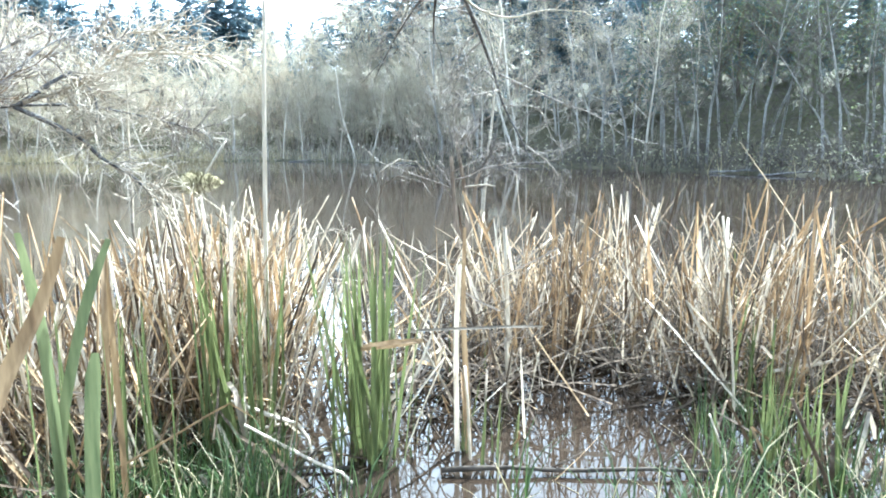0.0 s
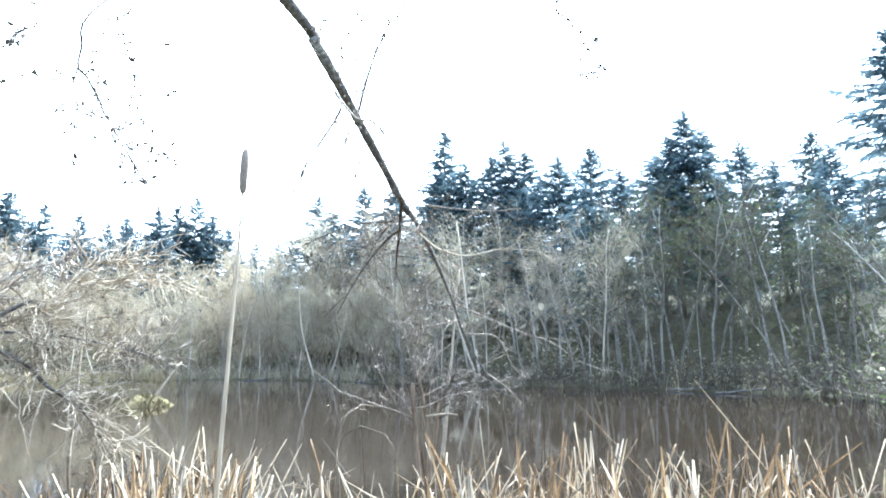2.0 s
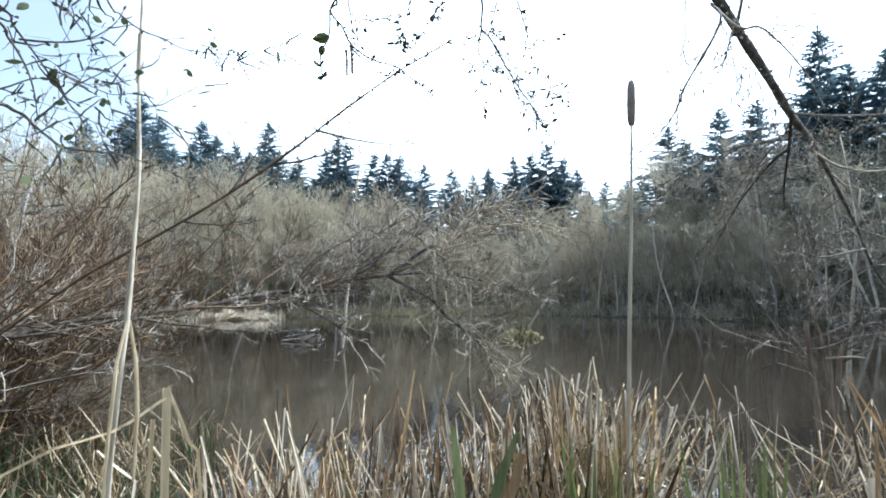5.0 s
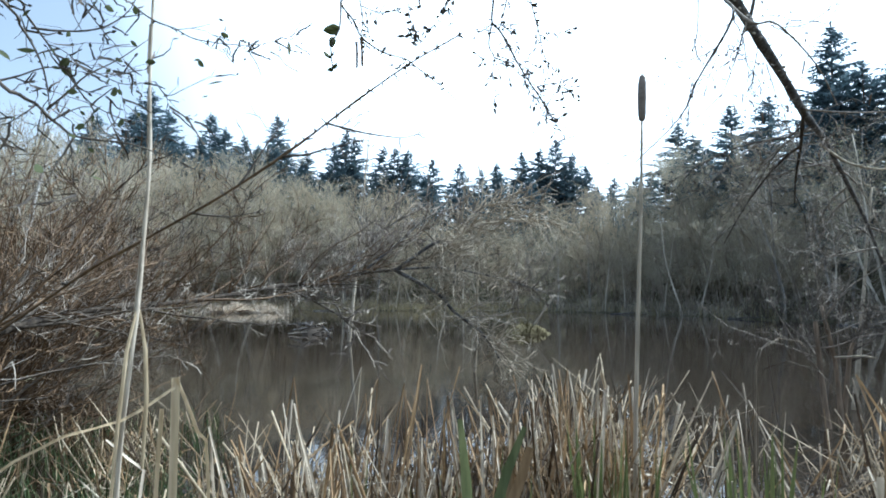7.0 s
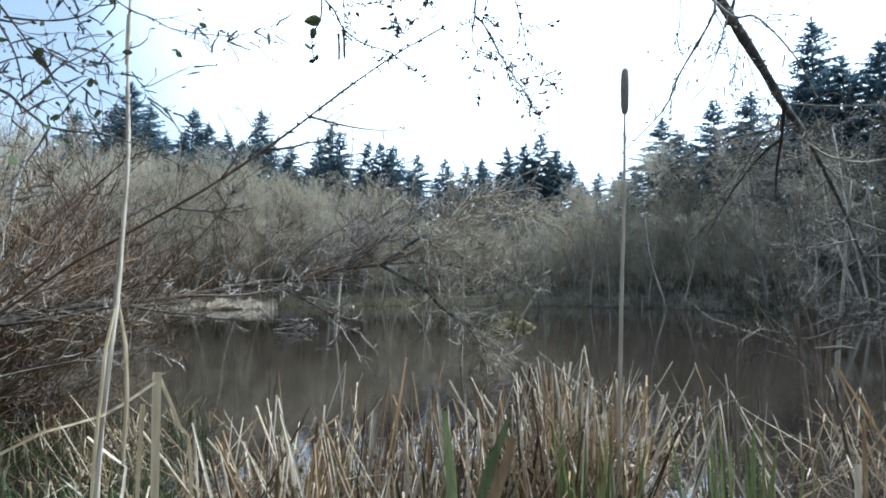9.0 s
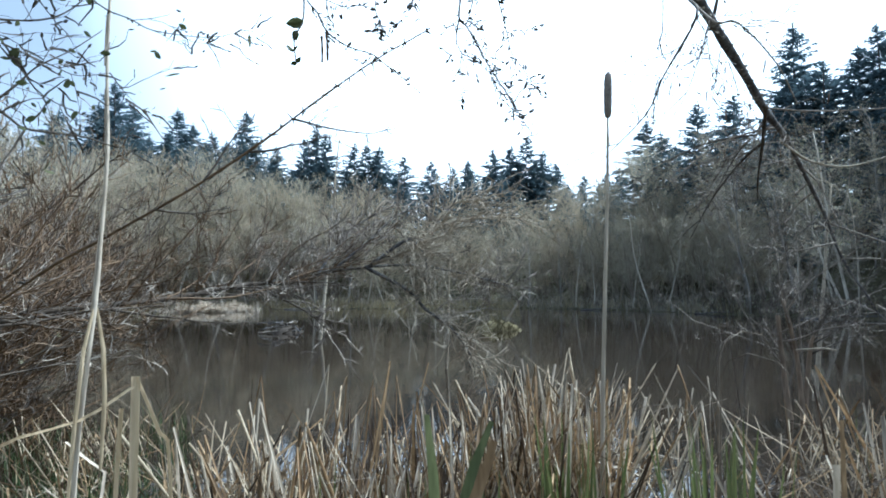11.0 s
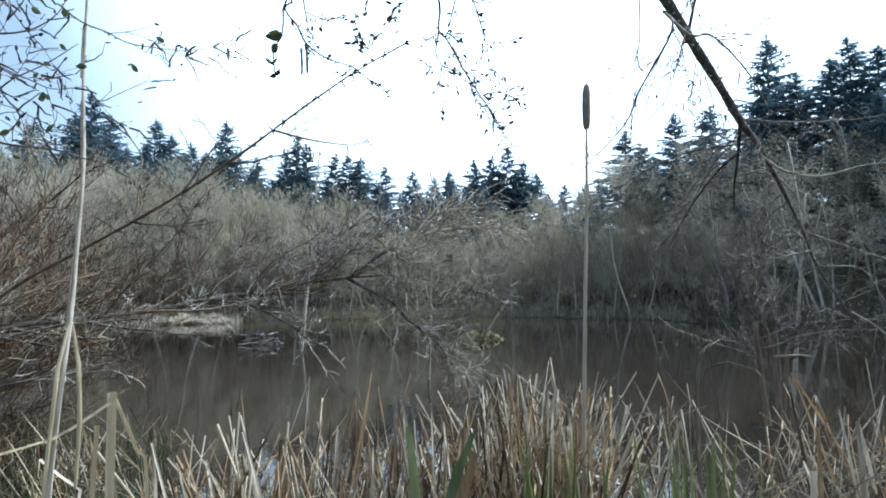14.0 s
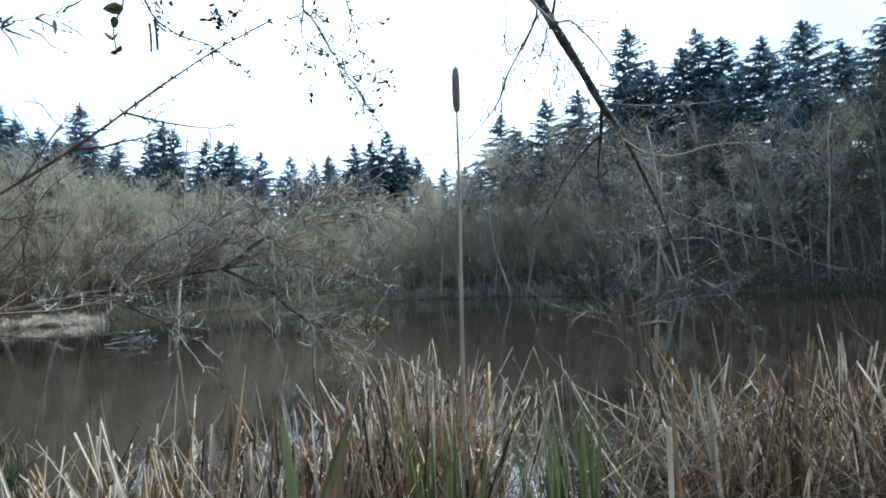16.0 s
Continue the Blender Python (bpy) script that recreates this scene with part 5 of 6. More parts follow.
# ---------------------------------------------------------------- the reed bed
def dry_variants(seed, material):
    """Straight broken stalks and dead leaves: cut off square, tapered, snapped over in a sharp V, or snapped outward."""
    r = random.Random(seed)
    out = []
    for kind in ["stalk"] * 12 + ["fold"] * 13 + ["stiff"] * 3 + ["jut"] * 8:
        g = Geo()
        h, w = r.uniform(1.12, 1.42), r.choice((r.uniform(0.009, 0.014), r.uniform(0.012, 0.02)))
        lean = Vector((r.gauss(0, 0.05), r.gauss(0, 0.05), 1))
        a = r.uniform(0, 6.28)
        c, s = math.cos(a), math.sin(a)
        if kind == "stalk":  # broken off with a slanting end
            line = wobble((0, 0, 0), lean, h * r.uniform(0.8, 1), 5, r, 0.018)
            g.tube(line, w * 0.5, w * 0.36, 6, 0.6, 0.06, r)
        elif kind == "fold":  # leaf snapped over, its end hanging straight
            line = wobble((0, 0, 0), lean, h * r.uniform(0.62, 0.95), 4, r, 0.02)
            tail = wobble(line[-1], (c, s, -r.uniform(0.8, 4.0)), r.uniform(0.22, 0.62), 2, r, 0.03)
            g.blade(line + tail[1:], [w * 1.1] * 4 + [w * 0.75, w * 1.1, w * 0.6], (s, -c, 0), 0.4)
        elif kind == "jut":  # snapped outward, the end standing off
            line = wobble((0, 0, 0), lean, h * r.uniform(0.5, 0.85), 4, r, 0.02)
            tail = wobble(line[-1], (c, s, r.uniform(-0.3, 0.6)), r.uniform(0.15, 0.35), 2, r, 0.03)
            g.blade(line + tail[1:], [w * 1.1] * 4 + [w * 0.75, w, w * 0.7], (s, -c, 0), 0.4)
        else:  # stiff, tapered, a little twisted
            line = wobble((0, 0, 0), lean, h * r.uniform(0.85, 1), 5, r, 0.025)
            g.blade(line, [w * 1.3, w * 1.3, w * 1.2, w, w * 0.8, w * r.choice((0.5, 0.75))], (c, s, 0), 0.45)
        out.append(g.mesh("dead_leaf", material))
    return out


def green_variants(seed):
    r = random.Random(seed)
    out = []
    for i in range(8):
        h, w, a = r.uniform(0.95, 1.18), r.uniform(0.021, 0.033), r.uniform(0, 6.28)
        c, s, reach = math.cos(a), math.sin(a), r.uniform(0.02, 0.12)
        pts = [Vector((c * reach * q ** 2, s * reach * q ** 2, h * (q - 0.04 * q ** 4))) for q in (0, 0.3, 0.55, 0.75, 0.9, 1)]
        b = a + r.uniform(-0.8, 0.8)
        g = Geo().blade(pts, [w, w, w * 0.95, w * 0.75, w * 0.45, 0.002], (math.sin(b), -math.cos(b), 0), 0.35)
        out.append(g.mesh("green_leaf", M_GREEN))
    return out


TAN, PALE, GREY, GREEN = dry_variants(81, M_REED), dry_variants(83, M_REED_PALE), dry_variants(84, M_REED_GREY), green_variants(82)
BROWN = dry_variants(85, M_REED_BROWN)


CLUMPS = []  # foot and height of every clump


def bed_height(x, y):
    return min(height_at(x, y), 0.02)


def reed_clump(x, y, count, r, tall=1.0, spread=0.16, messy=0.25, fresh=0):
    z = bed_height(x, y)
    ob = thing("reed_clump", (x, y, z), "clump of dead straw-coloured cattail leaves and broken stalks in shallow water" if not fresh
               else "clump of dead cattail leaves with fresh green blades in shallow water", "reeds", "cattail bed")
    if fresh < 6:
        CLUMPS.append((x, y, z + 1.25 * tall, math.degrees(math.atan2(-x, y))))
    lean = [r.gauss(0, 0.3) for _ in (0, 1)]
    warm = math.degrees(math.atan2(-x, y)) > 27
    grey = math.degrees(math.atan2(-x, y)) < -11
    mix = r.choice(((0.12, 0.4), (0.06, 0.5), (0.2, 0.28)) if grey else ((0.82, 0.15), (0.66, 0.3), (0.78, 0.1)) if warm else ((0.35, 0.35), (0.22, 0.42), (0.18, 0.45), (0.42, 0.2)))
    for i in range(count):
        leafy = i < fresh
        # low leaves: short dark brown copies that put shade into the bed's foot
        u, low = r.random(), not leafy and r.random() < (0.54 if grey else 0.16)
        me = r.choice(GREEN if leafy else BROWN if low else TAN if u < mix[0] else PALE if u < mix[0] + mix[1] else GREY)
        p = Vector((r.gauss(0, spread), r.gauss(0, spread), 0))
        b = part("green_leaf" if leafy else "dead_leaf", me, None, ob)
        tilt = 0.06 if leafy else (0.22 if r.random() > messy else r.uniform(0.35, 0.8))
        s = tall * (r.uniform(0.88, 1.05) if leafy else r.uniform(0.72, 1.14))
        s = min(s, 1.14 + 0.04 * r.random())
        if low:
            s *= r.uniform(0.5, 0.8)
        elif not leafy and r.random() < 0.32:  # broken off and caught across its neighbours
            tilt, s = 1.0, s * r.uniform(0.3, 0.5)
            p.z = r.uniform(0.2, 0.7) * tall
        b.location = p
        tip = [max(-1.25, min(1.25, r.gauss(0 if leafy else lean[k], tilt))) for k in (0, 1)]
        if abs(tip[0]) + abs(tip[1]) > 0.75 and p.z == 0:
            s *= 0.62
        b.rotation_euler = (*tip, r.uniform(0, 6.28))
        b.scale = ((r.uniform(0.6, 0.9) if fresh > 19 else r.uniform(0.42, 0.7)) if leafy else r.uniform(0.85, 1.5 if u > mix[0] and not low else 1.15),) * 2 + (s,)
    return ob


def draped_clump(x, y, top, count, r, warm=0.55):
    """A tight tuft of stalks whose snapped leaves hang down all round."""
    z = bed_height(x, y)
    ob = thing("reed_clump", (x, y, z), "tight tuft of tan cattail stalks with snapped leaves hanging down", "reeds", "cattail bed")
    CLUMPS.append((x, y, top, math.degrees(math.atan2(-x, y))))
    for i in range(count):
        kind = TAN if r.random() < warm else PALE if r.random() < 0.75 else BROWN
        me = kind[r.randint(0, 11)] if i % 4 == 0 else kind[r.randint(12, 24)]
        reach = max(v.co.z for v in me.vertices)
        b = part("dead_leaf", me, None, ob)
        b.location = (r.gauss(0, 0.075), r.gauss(0, 0.075), 0)
        b.rotation_euler = (r.gauss(0, 0.17), r.gauss(0, 0.17), r.uniform(0, 6.28))
        b.scale = (r.uniform(0.65, 1.0),) * 2 + ((top - z) / reach * (1.0 if i < 3 else r.uniform(0.62, 0.97)),)
    return ob


def reed_zone(az):
    """Near and far edge of the bed and its height, by direction."""
    near = float(np.interp(az, [-45, -20, -12, 0, 8, 14, 25, 40, 55, 68], [3.5, 3.6, 3.35, 3.15, 2.9, 2.75, 2.6, 2.45, 2.0, 1.75]))
    far = float(np.interp(az, [-45, -20, 0, 12, 25, 40, 55, 68], [5.0, 5.2, 5.0, 4.6, 4.4, 3.9, 3.4, 2.8]))
    tall = float(np.interp(az, [-45, -15, 0, 15, 30, 45, 55, 68], [1.22, 1.26, 1.24, 1.2, 1.21, 1.12, 0.95, 0.85]))
    return near, far, tall


GAPS = [(19.5, 3.8, 0.38), (19.7, 4.2, 0.4), (20, 4.6, 0.35), (20.3, 2.5, 0.28), (19.3, 3.45, 0.36), (14.9, 2.64, 0.2), (14.9, 2.4, 0.22), (25.8, 2.7, 0.17), (25.8, 2.45, 0.2), (6.5, 2.7, 0.2), (-2.5, 2.95, 0.3), (-22, 2.85, 0.22), (19.6, 2.8, 0.26), (19.5, 3.15, 0.34), (-5.0, 3.1, 0.42), (18, 2.4, 0.3), (37, 2.45, 0.25), (10, 2.4, 0.35), 
        (31, 2.6, 0.22), (-9, 2.7, 0.4), (-1, 2.6, 0.35), (-16, 2.75, 0.25)]


def build_reeds():
    r = random.Random(91)
    placed = []
    for attempt in range(9000):
        az = r.uniform(-44, 68)
        near, far, tall = reed_zone(az)
        d = math.sqrt(r.uniform(near ** 2, far ** 2))
        p = polar(az, d)
        apart = 0.33 + 0.04 * (d - 2)
        if any((p - q).length < apart for q in placed) or any((p - polar(a, e)).length < w for a, e, w in GAPS):
            continue
        if 14 < az < 44 and d < 3.2 and r.random() < 0.5:
            continue
        placed.append(p)
        if len(placed) > 145:
            break
    for p in placed:
        az = math.degrees(math.atan2(-p.x, p.y))
        tall = reed_zone(az)[2] * (0.92 + 0.34 * noise.noise(Vector((az * 0.13, p.length * 0.5, 7.0)))) * (0.88 if 26 < az < 58 and p.length < 3.4 else 1.0)
        reed_clump(p.x, p.y, r.randint(15, 22), r, tall * r.uniform(0.62, 1.06), r.uniform(0.07, 0.14), 0.55, r.choice((0, 0, 0, 2)))
    for i in range(24):
        p = polar(r.uniform(27, 56), r.uniform(2.6, 3.8))
        reed_clump(p.x, p.y, r.randint(16, 24), r, r.uniform(0.75, 1.0), 0.08, 0.35)
    for i in range(24):
        p = polar(r.uniform(23, 30), r.uniform(3.4, 4.6))
        reed_clump(p.x, p.y, r.randint(14, 22), r, r.uniform(1.05, 1.2), 0.12, 0.3)
    for i in range(9):
        p = polar(r.uniform(50, 70), r.uniform(1.75, 2.7))
        reed_clump(p.x, p.y, r.randint(8, 14), r, r.uniform(0.7, 1.0), 0.1, 0.25, r.choice((0, 3)))
    for az, d, top in ((53, 2.9, 0.99), (51, 3.0, 0.9), (47.1, 2.95, 1.17), (45.2, 2.9, 1.0), (40.3, 2.9, 1.06), (38.6, 3.0, 0.97), (35.5, 2.95, 1.0), (32.8, 3.1, 0.97),
                       (30.6, 3.0, 1.03), (27.6, 3.0, 1.1), (25.9, 3.1, 1.04), (23.2, 3.3, 1.05)):
        p = polar(az, d)
        draped_clump(p.x, p.y, top, 26, r)
    for i in range(11):
        p = polar(-36 + 42 * (i + r.random()) / 11, r.uniform(3.5, 4.2))
        draped_clump(p.x, p.y, r.uniform(0.92, 1.15), 22, r, 0.55)
    for i in range(9):
        p = polar(47 + 10 * (i + r.random()) / 9, r.uniform(3.3, 4.4))
        reed_clump(p.x, p.y, 22, r, r.uniform(0.8, 0.95), 0.13, 0.4)
    # short pale reeds on the marshy bank to the left
    for i in range(16):
        p = polar(r.uniform(58, 76), r.uniform(4.6, 7.0))
        reed_clump(p.x, p.y, r.randint(9, 14), r, r.uniform(0.55, 0.8), 0.14, 0.3)
    # clumps with much fresh growth
    for az, d, n, tall in ((25.8, 2.7, 32, 1.24), (14.9, 2.64, 38, 1.32), (-16.7, 3.4, 14, 0.9), (-20, 2.9, 13, 0.72), (-21.5, 2.75, 13, 0.66), (-24, 2.8, 9, 0.6), (-29, 2.7, 15, 0.7), (-31.5, 2.9, 13, 0.75), (-15, 2.85, 6, 0.55),
                           (45.8, 2.8, 7, 1.15), (37, 2.35, 7, 1.1), (66, 2.3, 10, 1.05), (63, 2.0, 4, 0.7), (58, 2.1, 3, 0.75), (5.5, 2.65, 10, 0.6), (33.0, 2.25, 7, 1.05)):
        p = polar(az, d)
        reed_clump(p.x, p.y, n + 6, r, tall, 0.075 if n > 19 else 0.1, 0.12, n)


build_reeds()


def build_thatch():
    """Fallen and rotting leaves that lie crosswise at the foot of the bed."""
    r = random.Random(95)
    g = Geo()
    for i in range(4200):
        az = r.uniform(-46, 70)
        near, far, tall = reed_zone(az)
        d = math.sqrt(r.uniform((near - 0.1) ** 2, (far + 0.1) ** 2))
        p = polar(az, d)
        if any((p - polar(a, e)).length < w * 0.9 for a, e, w in GAPS) and r.random() < 0.9 or (8 < az < 32 and d < 3.3 and r.random() < 0.5):
            continue
        p.z = abs(r.gauss(0, 0.2)) + 0.004
        a, n = r.uniform(0, 6.28), r.uniform(0.2, 0.75)
        d3 = Vector((math.cos(a), math.sin(a), r.gauss(0.0, 0.35)))
        line = wobble(p - d3 * n / 2, d3, n, 3, r, 0.12, -0.1)
        for q in line:
            q.z = max(q.z, 0.004)
        w = r.uniform(0.006, 0.016)
        g.blade(line, [w, w, w * 0.9, w * 0.5], (math.sin(a), -math.cos(a), 0.2), 0.3)
    single("reed_litter", g, M_THATCH, "tangle of brown rotting reed litter in the shallows", "reed litter", kind="stuff")


def build_tangle():
    """Thin dead leaves caught in the clumps: some arch over and hang, some lie straight across."""
    r = random.Random(96)
    tan, pale, brown = Geo(), Geo(), Geo()
    for x, y, top, az in CLUMPS:
        near = math.hypot(x, y) < 3.2
        for i in range(r.choice((0, 1, 2, 3))):  # long stalks that lean right across
            a, lean = r.uniform(0, 6.28), r.uniform(0.3, 0.8)
            d = Vector((math.cos(a) * lean, math.sin(a) * lean, 1)).normalized()
            p = Vector((x, y, 0)) - d * 0.15
            w = r.uniform(0.006, 0.0085)
            long = min(1.25, (top + 0.1) / d.z) * r.uniform(0.75, 1.05)
            pale.tube(wobble(p, d, long, 3, r, 0.012), w, w * 0.7, 6, 0.6, 0.05, r)
        for i in range(11 if near and az > 10 else 18):
            p = Vector((x + r.gauss(0, 0.15), y + r.gauss(0, 0.15), 0))
            a, w = r.uniform(0, 6.28), r.uniform(0.006, 0.014)
            out = Vector((math.cos(a), math.sin(a), 0))
            if i % 2:  # snapped in a sharp bend, the end hanging
                p.z = top * r.uniform(0.05, 0.5)
                up = (Vector((r.gauss(0, 0.35), r.gauss(0, 0.35), 1))).normalized()
                bend = p + up * (top * r.uniform(0.2, 0.45))
                end = bend + (out * r.uniform(0.15, 1.0) + Vector((0, 0, -r.uniform(0.4, 1.2)))).normalized() * r.uniform(0.18, 0.5)
                line = [p, p.lerp(bend, 0.5), p.lerp(bend, 0.94), bend, bend.lerp(end, 0.1), end]
            else:  # straight, leaning across
                p.z = top * r.uniform(0.1, 0.7)
                d = (out * r.uniform(0.3, 2.0) + Vector((0, 0, 1))).normalized()
                n = r.uniform(0.35, 0.9)
                line = wobble(p - d * n * 0.4, d, n, 3, r, 0.025)
            for q in line:
                q.z = max(q.z, 0.004)
            u = r.random()
            host = brown if u < (0.4 if az < -11 else 0.35) else pale if u > (0.65 if az < -11 else 0.8 if az > 27 else 0.65) else tan
            host.blade(line, [w] * (len(line) - 2) + [w * 0.9, w * 0.4], (math.sin(a) + r.gauss(0, 0.4), -math.cos(a), r.gauss(0, 0.3)), 0.3)
    single("reed_tangle", tan, M_TANGLE, "criss-crossed tan broken reed leaves in the bed", "reed litter", kind="stuff")
    single("pale_reed_tangle", pale, M_TANGLE_PALE, "bleached thin reed leaves hanging and lying across the bed", "reed litter", kind="stuff")
    single("brown_reed_tangle", brown, M_THATCH, "dark brown rotting reed leaves caught in the bed", "reed litter", kind="stuff")


build_thatch()
build_tangle()


def build_single_stems():
    r = random.Random(97)
    # the tall cattail with its seed spike
    z = bed_height(-1.2, 2.77)
    ob = thing("cattail", (-1.2, 2.77, z), "tall dry cattail stem topped by a brown seed spike", "cattail")
    o = Vector(ob.location)
    line = smooth_line([Vector(p) - o for p in ((-1.2, 2.77, z), (-1.2, 2.76, 0.56), (-1.17, 2.76, 1.34), (-1.15, 2.77, 1.8), (-1.14, 2.78, 2.19))], 4)
    part("stem", Geo().tube(line, 0.0128, 0.0055, 8), M_CREAM, ob)
    spike = Geo()
    prof = [(0.0, 0.003), (0.006, 0.013), (0.03, 0.0178), (0.1, 0.019), (0.17, 0.0182), (0.2, 0.0145), (0.212, 0.005)]
    for h, rad in prof:
        for j in range(12):
            w = 2 * math.pi * j / 12
            k = rad * r.uniform(0.95, 1.05)
            spike.v.append(Vector((k * math.cos(w) + 0.004 * h, k * math.sin(w), h)))
    for i in range(len(prof) - 1):
        for j in range(12):
            spike.f.append((i * 12 + j, i * 12 + (j + 1) % 12, (i + 1) * 12 + (j + 1) % 12, (i + 1) * 12 + j))
    spike.f += [tuple(reversed(range(12))), tuple(range(72, 84))]
    s = part("seed_spike", spike, M_SPIKE, ob, "brown felted seed spike")
    s.location = line[-1]
    s.rotation_euler = (0, 0.03, 0)
    sheath = Geo().blade([line[12] + Vector((0.005, 0, 0)), line[12] + Vector((-0.006, 0, 0.12))], [0.012, 0.002], (1, 0, 0), 0.5)
    part("sheath_leaf", sheath, M_REED_PALE, ob)

    # the tall stalk with two leaves snapped at its joint
    zb = height_at(-1.48, 0.66)
    ob = thing("tall_reed", (-1.48, 0.66, zb), "tall pale dry reed stalk with two snapped leaves", "reed")
    o = Vector(ob.location)
    line = smooth_line([Vector(p) - o for p in ((-1.47, 0.655, zb), (-1.48, 0.66, 0.6), (-1.49, 0.665, 1.05), (-1.52, 0.71, 1.38), (-1.56, 0.74, 1.54), (-1.6, 0.77, 1.74),
                                                (-1.65, 0.79, 1.96), (-1.7, 0.82, 2.24), (-1.74, 0.84, 2.5))], 4)
    part("stem", Geo().tube(line, 0.0058, 0.0034, 8, 1, 0.08, r), M_CREAM, ob)
    for pts, w in (([(-1.52, 0.71, 1.39), (-1.5, 0.68, 1.3), (-1.49, 0.66, 1.13), (-1.51, 0.66, 0.95)], 0.008), ([(-1.52, 0.715, 1.385), (-1.49, 0.715, 1.3), (-1.47, 0.71, 1.2), (-1.46, 0.7, 1.06)], 0.009)):
        part("snapped_leaf", Geo().blade([Vector(p) - o for p in pts], [w * 0.6, w, w, w * 0.7], (0.45, 0.89, 0), 0.5), M_STALK, ob)
    for k0, k1, w in ((12, 17, 0.012), (20, 24, 0.01), (24, 27, 0.011)):
        part("sheath", Geo().blade([line[k] + Vector((-0.004, 0, 0)) for k in range(k0, k1)], [w, w, w * 0.9, w * 0.8, w * 0.6][:k1 - k0], (0.45, 0.89, 0), 0.6), M_CREAM, ob)

    # snapped stalks and leaves close by, each a few bends
    def bent(name, pts, w, material, label):
        o = Vector(pts[0])
        line = smooth_line([Vector(p) - o for p in pts], 3)
        k = len(line)
        taper = [w * (1 if i < k * 0.7 else 1 - 0.75 * (i - k * 0.7) / (k * 0.3)) if "green" in name else w * (1 - 0.65 * i / (k - 1)) if w > 0.03 else w * r.uniform(0.88, 1.05) for i in range(k)]
        if "stake" in name or "bent" in name:
            g = Geo().tube(line, w * 0.5, w * 0.35, 7, 0.55, 0.08, r)
        else:
            g = Geo().blade(line, taper, (0.94, 0.34, 0) if pts[0][0] > -1.4 else (0.5, 0.86, 0), 0.4)
        single(name, g, material, label, "reed", at=o)

    bent("broken_reed", [(-1.53, 0.81, 0.1), (-1.53, 0.81, 0.96), (-1.53, 0.81, 1.23)], 0.02, M_STALK, "thick pale broken reed stalk at the bank")
    bent("broken_reed", [(-1.53, 0.812, 1.228), (-1.515, 0.86, 1.1), (-1.53, 0.9, 0.98), (-1.54, 0.93, 0.1)], 0.008, M_STALK, "pale reed leaf snapped over beside the stalk")
    bent("broken_reed", [(-1.56, 0.77, 0.1), (-1.56, 0.785, 0.9), (-1.55, 0.79, 1.16)], 0.01, M_STALK, "thick pale broken reed stalk at the bank")
    bent("fallen_reed", [(-1.9, 0.2, 0.75), (-1.56, 0.5, 1.1), (-1.49, 0.67, 1.16), (-1.45, 0.76, 1.22)], 0.006, M_STALK, "pale dry reed leaning across its neighbours")
    bent("broken_reed", [(-0.26, 2.64, -0.4), (-0.275, 2.64, 0.2), (-0.29, 2.64, 0.6), (-0.29, 2.69, 0.95)], 0.036, M_REED, "broad brown dead reed sheath standing in the water")
    bent("broken_reed", [(-0.31, 2.62, -0.4), (-0.32, 2.63, 0.4), (-0.31, 2.66, 0.8)], 0.022, M_REED_PALE, "pale dead reed leaf standing in the water")
    bent("bent_reed", [(-0.9, 2.5, -0.4), (-0.93, 2.51, 0.07), (-1.07, 2.45, 0.19), (-1.22, 2.38, 0.28)], 0.022, M_REED_PALE, "bleached reed stalk snapped low over the water")
    bent("bent_reed", [(-0.6, 2.31, -0.3), (-0.68, 2.31, -0.0), (-0.82, 2.3, 0.08), (-1.07, 2.23, 0.25)], 0.02, M_REED_PALE, "bleached reed stalk snapped low over the water")
    bent("bent_reed", [(-0.87, 2.65, -0.4), (-0.87, 2.65, -0.05), (-0.84, 2.66, 0.15), (-0.63, 2.83, 0.25)], 0.028, M_REED_PALE, "bleached reed stalk snapped low over the water")
    bent("reed_stake", [(0.89, 2.99, -0.4), (0.88, 2.99, 0.11), (0.83, 3.0, 0.63), (0.79, 3.02, 0.97)], 0.022, M_REED_PALE, "tall bleached reed stalk standing in the water")
    bent("green_reed_leaf", [(-1.17, 1.45, -0.05), (-1.16, 1.44, 0.41), (-1.13, 1.4, 0.84), (-1.12, 1.35, 1.1)], 0.028, M_GREEN_DULL, "broad fresh green reed leaf by the bank")
    bent("green_reed_leaf", [(-1.18, 1.44, -0.05), (-1.16, 1.44, 0.5), (-1.1, 1.5, 0.87), (-1.04, 1.54, 1.06)], 0.027, M_GREEN_DULL, "broad fresh green reed leaf by the bank")
    bent("green_reed_leaf", [(-1.06, 1.4, -0.05), (-1.05, 1.41, 0.42), (-1.03, 1.42, 0.7), (-1.02, 1.43, 0.8)], 0.036, M_GREEN_DULL, "short broad green reed leaf by the bank")
    bent("fallen_reed", [(-0.85, 0.6, 0.1), (-0.860, 0.895, 0.704), (-0.822, 0.937, 0.866), (-0.794, 0.965, 0.951), (-0.769, 0.990, 1.015), (-0.745, 1.011, 1.091), (-0.732, 1.023, 1.145)], 0.04, M_REED, "tan dead reed leaf leaning from the bank")
    # thin curled dead stems above the green clump
    ob = thing("curled_reed", (*polar(14.8, 3.3).xy, bed_height(*polar(14.8, 3.3).xy)), "thin curled brown flower stems among the green reeds", "reed")
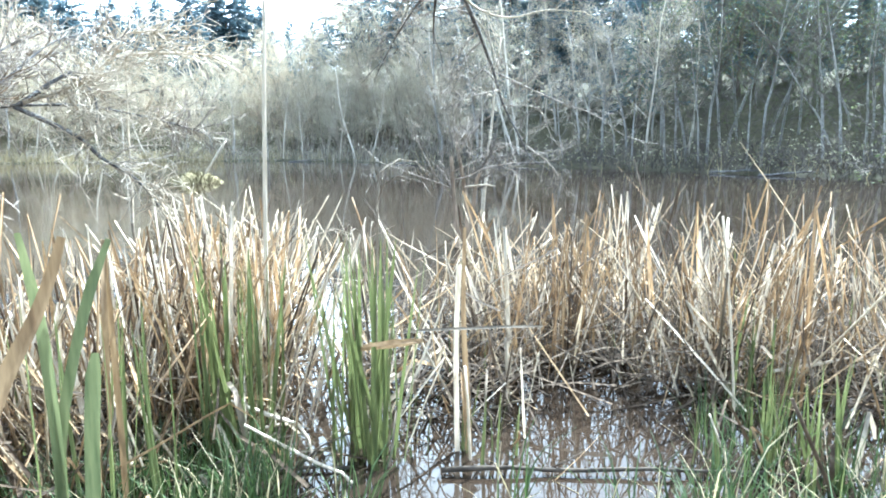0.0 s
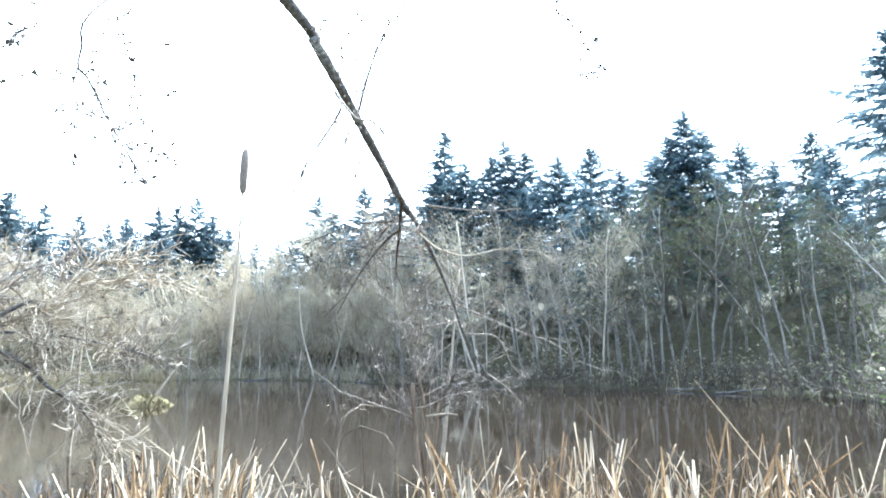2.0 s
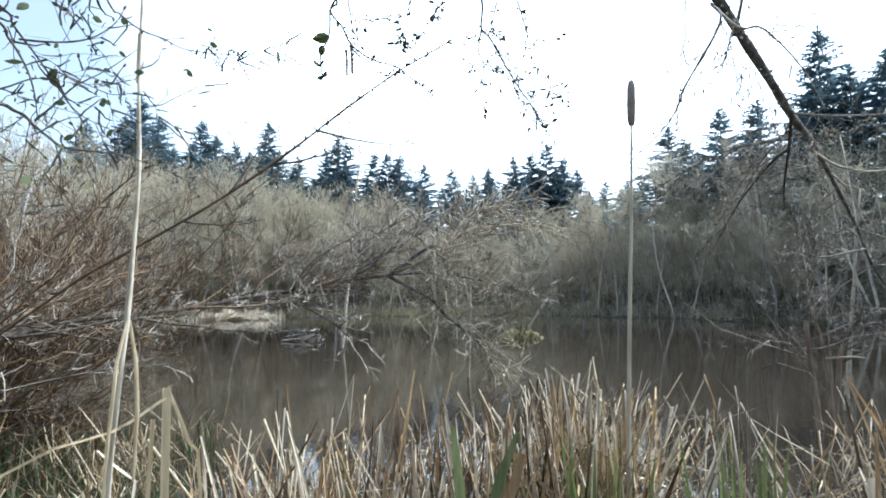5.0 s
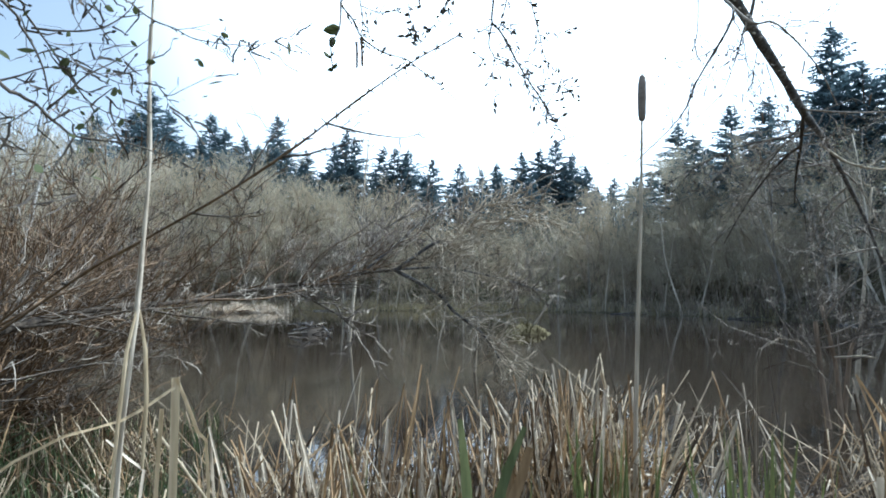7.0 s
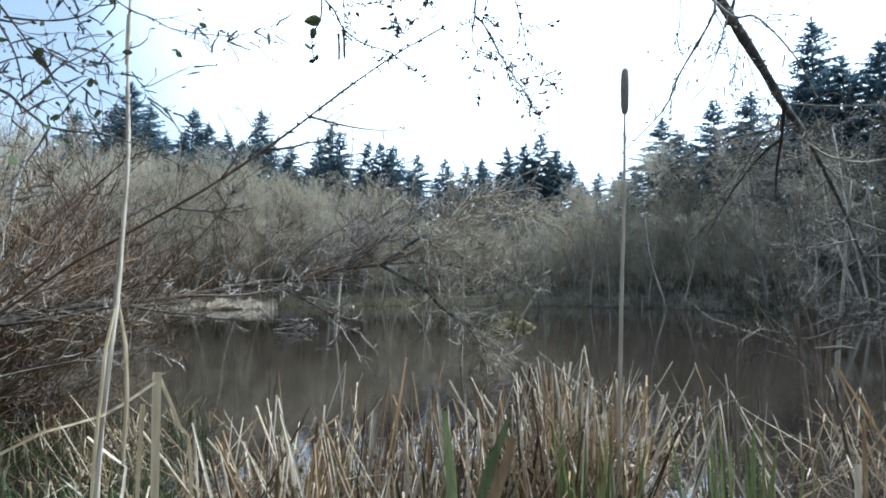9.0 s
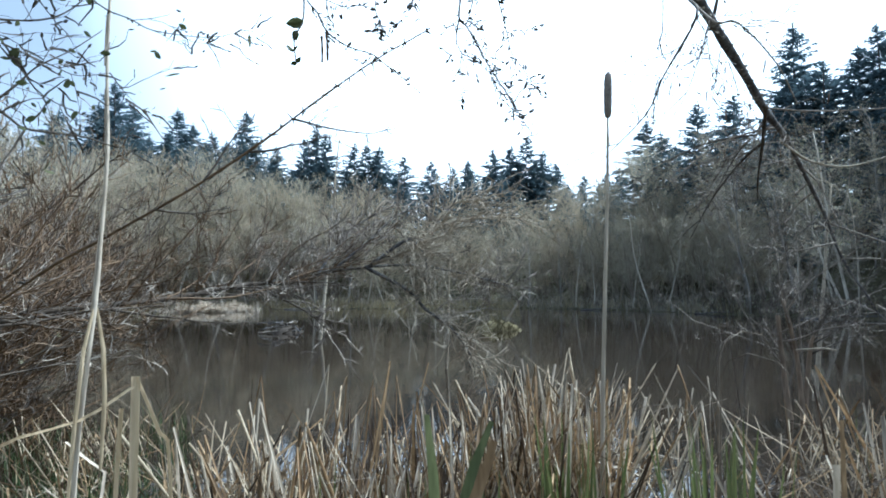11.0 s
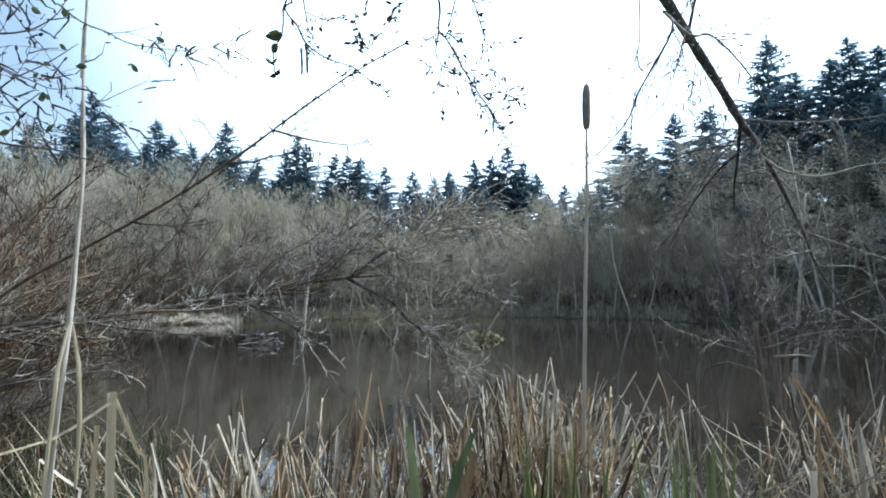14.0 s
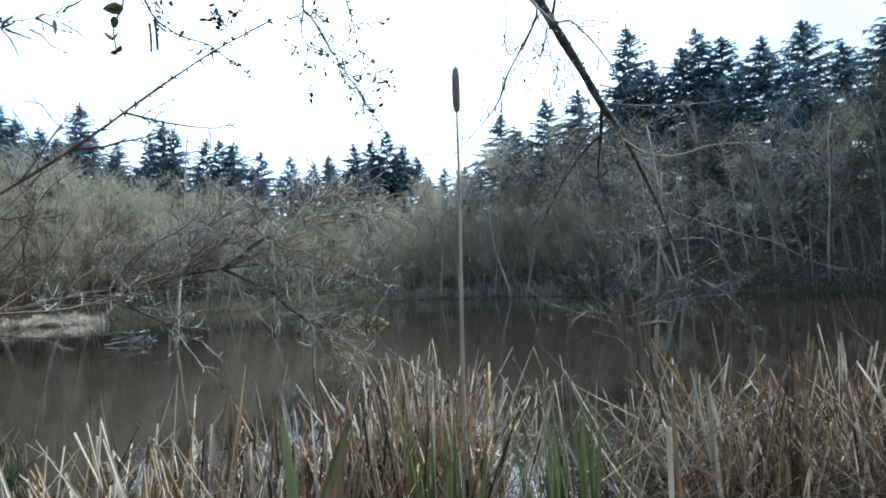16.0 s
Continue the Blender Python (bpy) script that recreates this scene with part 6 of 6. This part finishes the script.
    for i in range(7):
        a, h, curl = r.uniform(0, 6.28), r.uniform(1.35, 1.72), r.uniform(0.12, 0.24)
        c, s = math.cos(a), math.sin(a)
        pts = [Vector((c * 0.1 * q, s * 0.1 * q, h * q)) for q in (0, 0.35, 0.7, 0.9)]
        e = pts[-1]
        pts += [e + Vector((c * curl * (1 - math.cos(w)), s * curl * (1 - math.cos(w)), curl * 0.6 * math.sin(w))) for w in (0.7, 1.4, 2.2, 2.9)]
        part("stem", Geo().tube(pts, 0.0034, 0.002, 5), M_REED_GREY, ob)


build_single_stems()


def build_grass():
    """Green grass and sedge on the near bank and in the shallows by it."""
    r = random.Random(99)
    g, dry = Geo(), Geo()
    spots = []
    for i in range(5200):
        az = r.uniform(-50, 78)
        p = polar(az, r.gauss(2.35, 0.32) if az < 45 else r.uniform(1.7, 3.4))
        if noise.noise(Vector((p.x * 2.3, p.y * 2.3, 3.0))) > 0.1 and not any((p - polar(a, e)).length < w * 0.85 for a, e, w in GAPS):
            spots.append(p)
    for i in range(1500):
        spots.append(polar(r.uniform(54, 82), r.uniform(1.5, 3.0)))
    for i in range(1900):
        p = polar(r.uniform(-48, -14), r.gauss(2.6, 0.32))
        if noise.noise(Vector((p.x * 2.9, p.y * 2.9, 8.0))) > -0.02:
            spots.append(p)
    for i in range(2600):
        spots.append(polar(r.uniform(56, 82), r.uniform(4.2, 8.0)))
    for i in range(900):
        spots.append(polar(r.uniform(22, 44), r.uniform(2.15, 2.7)))
    for i in range(1500):
        spots.append(polar(r.uniform(57, 76), r.uniform(2.6, 4.2)))
    # grass on the bank where the camera stands
    for i in range(3000):
        spots.append(Vector((r.uniform(-7, 7), r.uniform(-4.5, 1.2), 0)))
    for p in on_ground(spots):
        if math.hypot(p.x, p.y) < 0.45:
            continue
        tall = 57 < math.degrees(math.atan2(-p.x, p.y)) < 77 and 2.5 < math.hypot(p.x, p.y) < 4.3
        h = (r.uniform(0.35, 0.8) if tall else r.uniform(0.15, 0.5) if p.z < 0.1 else r.uniform(0.06, 0.22)) - min(p.z, 0)
        a, reach = r.uniform(0, 6.28), r.uniform(0.03, 0.28)
        c, s = math.cos(a), math.sin(a)
        pts = [p + Vector((c * reach * q * q, s * reach * q * q, h * (q - 0.25 * q ** 3))) for q in (0, 0.4, 0.75, 1)]
        w = r.uniform(0.004, 0.009) * (1.4 if p.x < -3.4 else 1)
        (dry if r.random() < 0.14 else g).blade(pts, [w, w, w * 0.7, 0.001], (s, -c, 0), 0.3)
    single("bank_grass", g, M_GRASS, "green grass and sedge at the near water's edge", "grass", kind="stuff")
    single("bank_straw", dry, M_STRAW, "dry yellow grass blades at the near water's edge", "grass", kind="stuff")
    for a, d, n, rad in (((-0.35, 2.42, 0.015), (1, 0.07, 0), 1.7, 0.011), ((-1.55, 2.1, 0.02), (0.9, 0.4, 0.02), 0.9, 0.014)):
        stick = Geo()
        line = wobble(a, d, n, 12, r, 0.07)
        for q in line:
            q.z = 0.012 + 0.02 * r.random()
        stick.tube(line, rad, rad * 0.5, 6, 1, 0.2, r)
        for k in (3, 6, 9):
            stick.tube(wobble(line[k], (r.gauss(0.6, 0.3), r.gauss(0, 0.6), r.uniform(0.0, 0.5)), r.uniform(0.12, 0.3), 4, r, 0.15), rad * 0.4, rad * 0.2, 4)
        single("sunken_branch", stick, M_WET_WOOD, "dark waterlogged branch lying in the shallows", "branch")


build_grass()
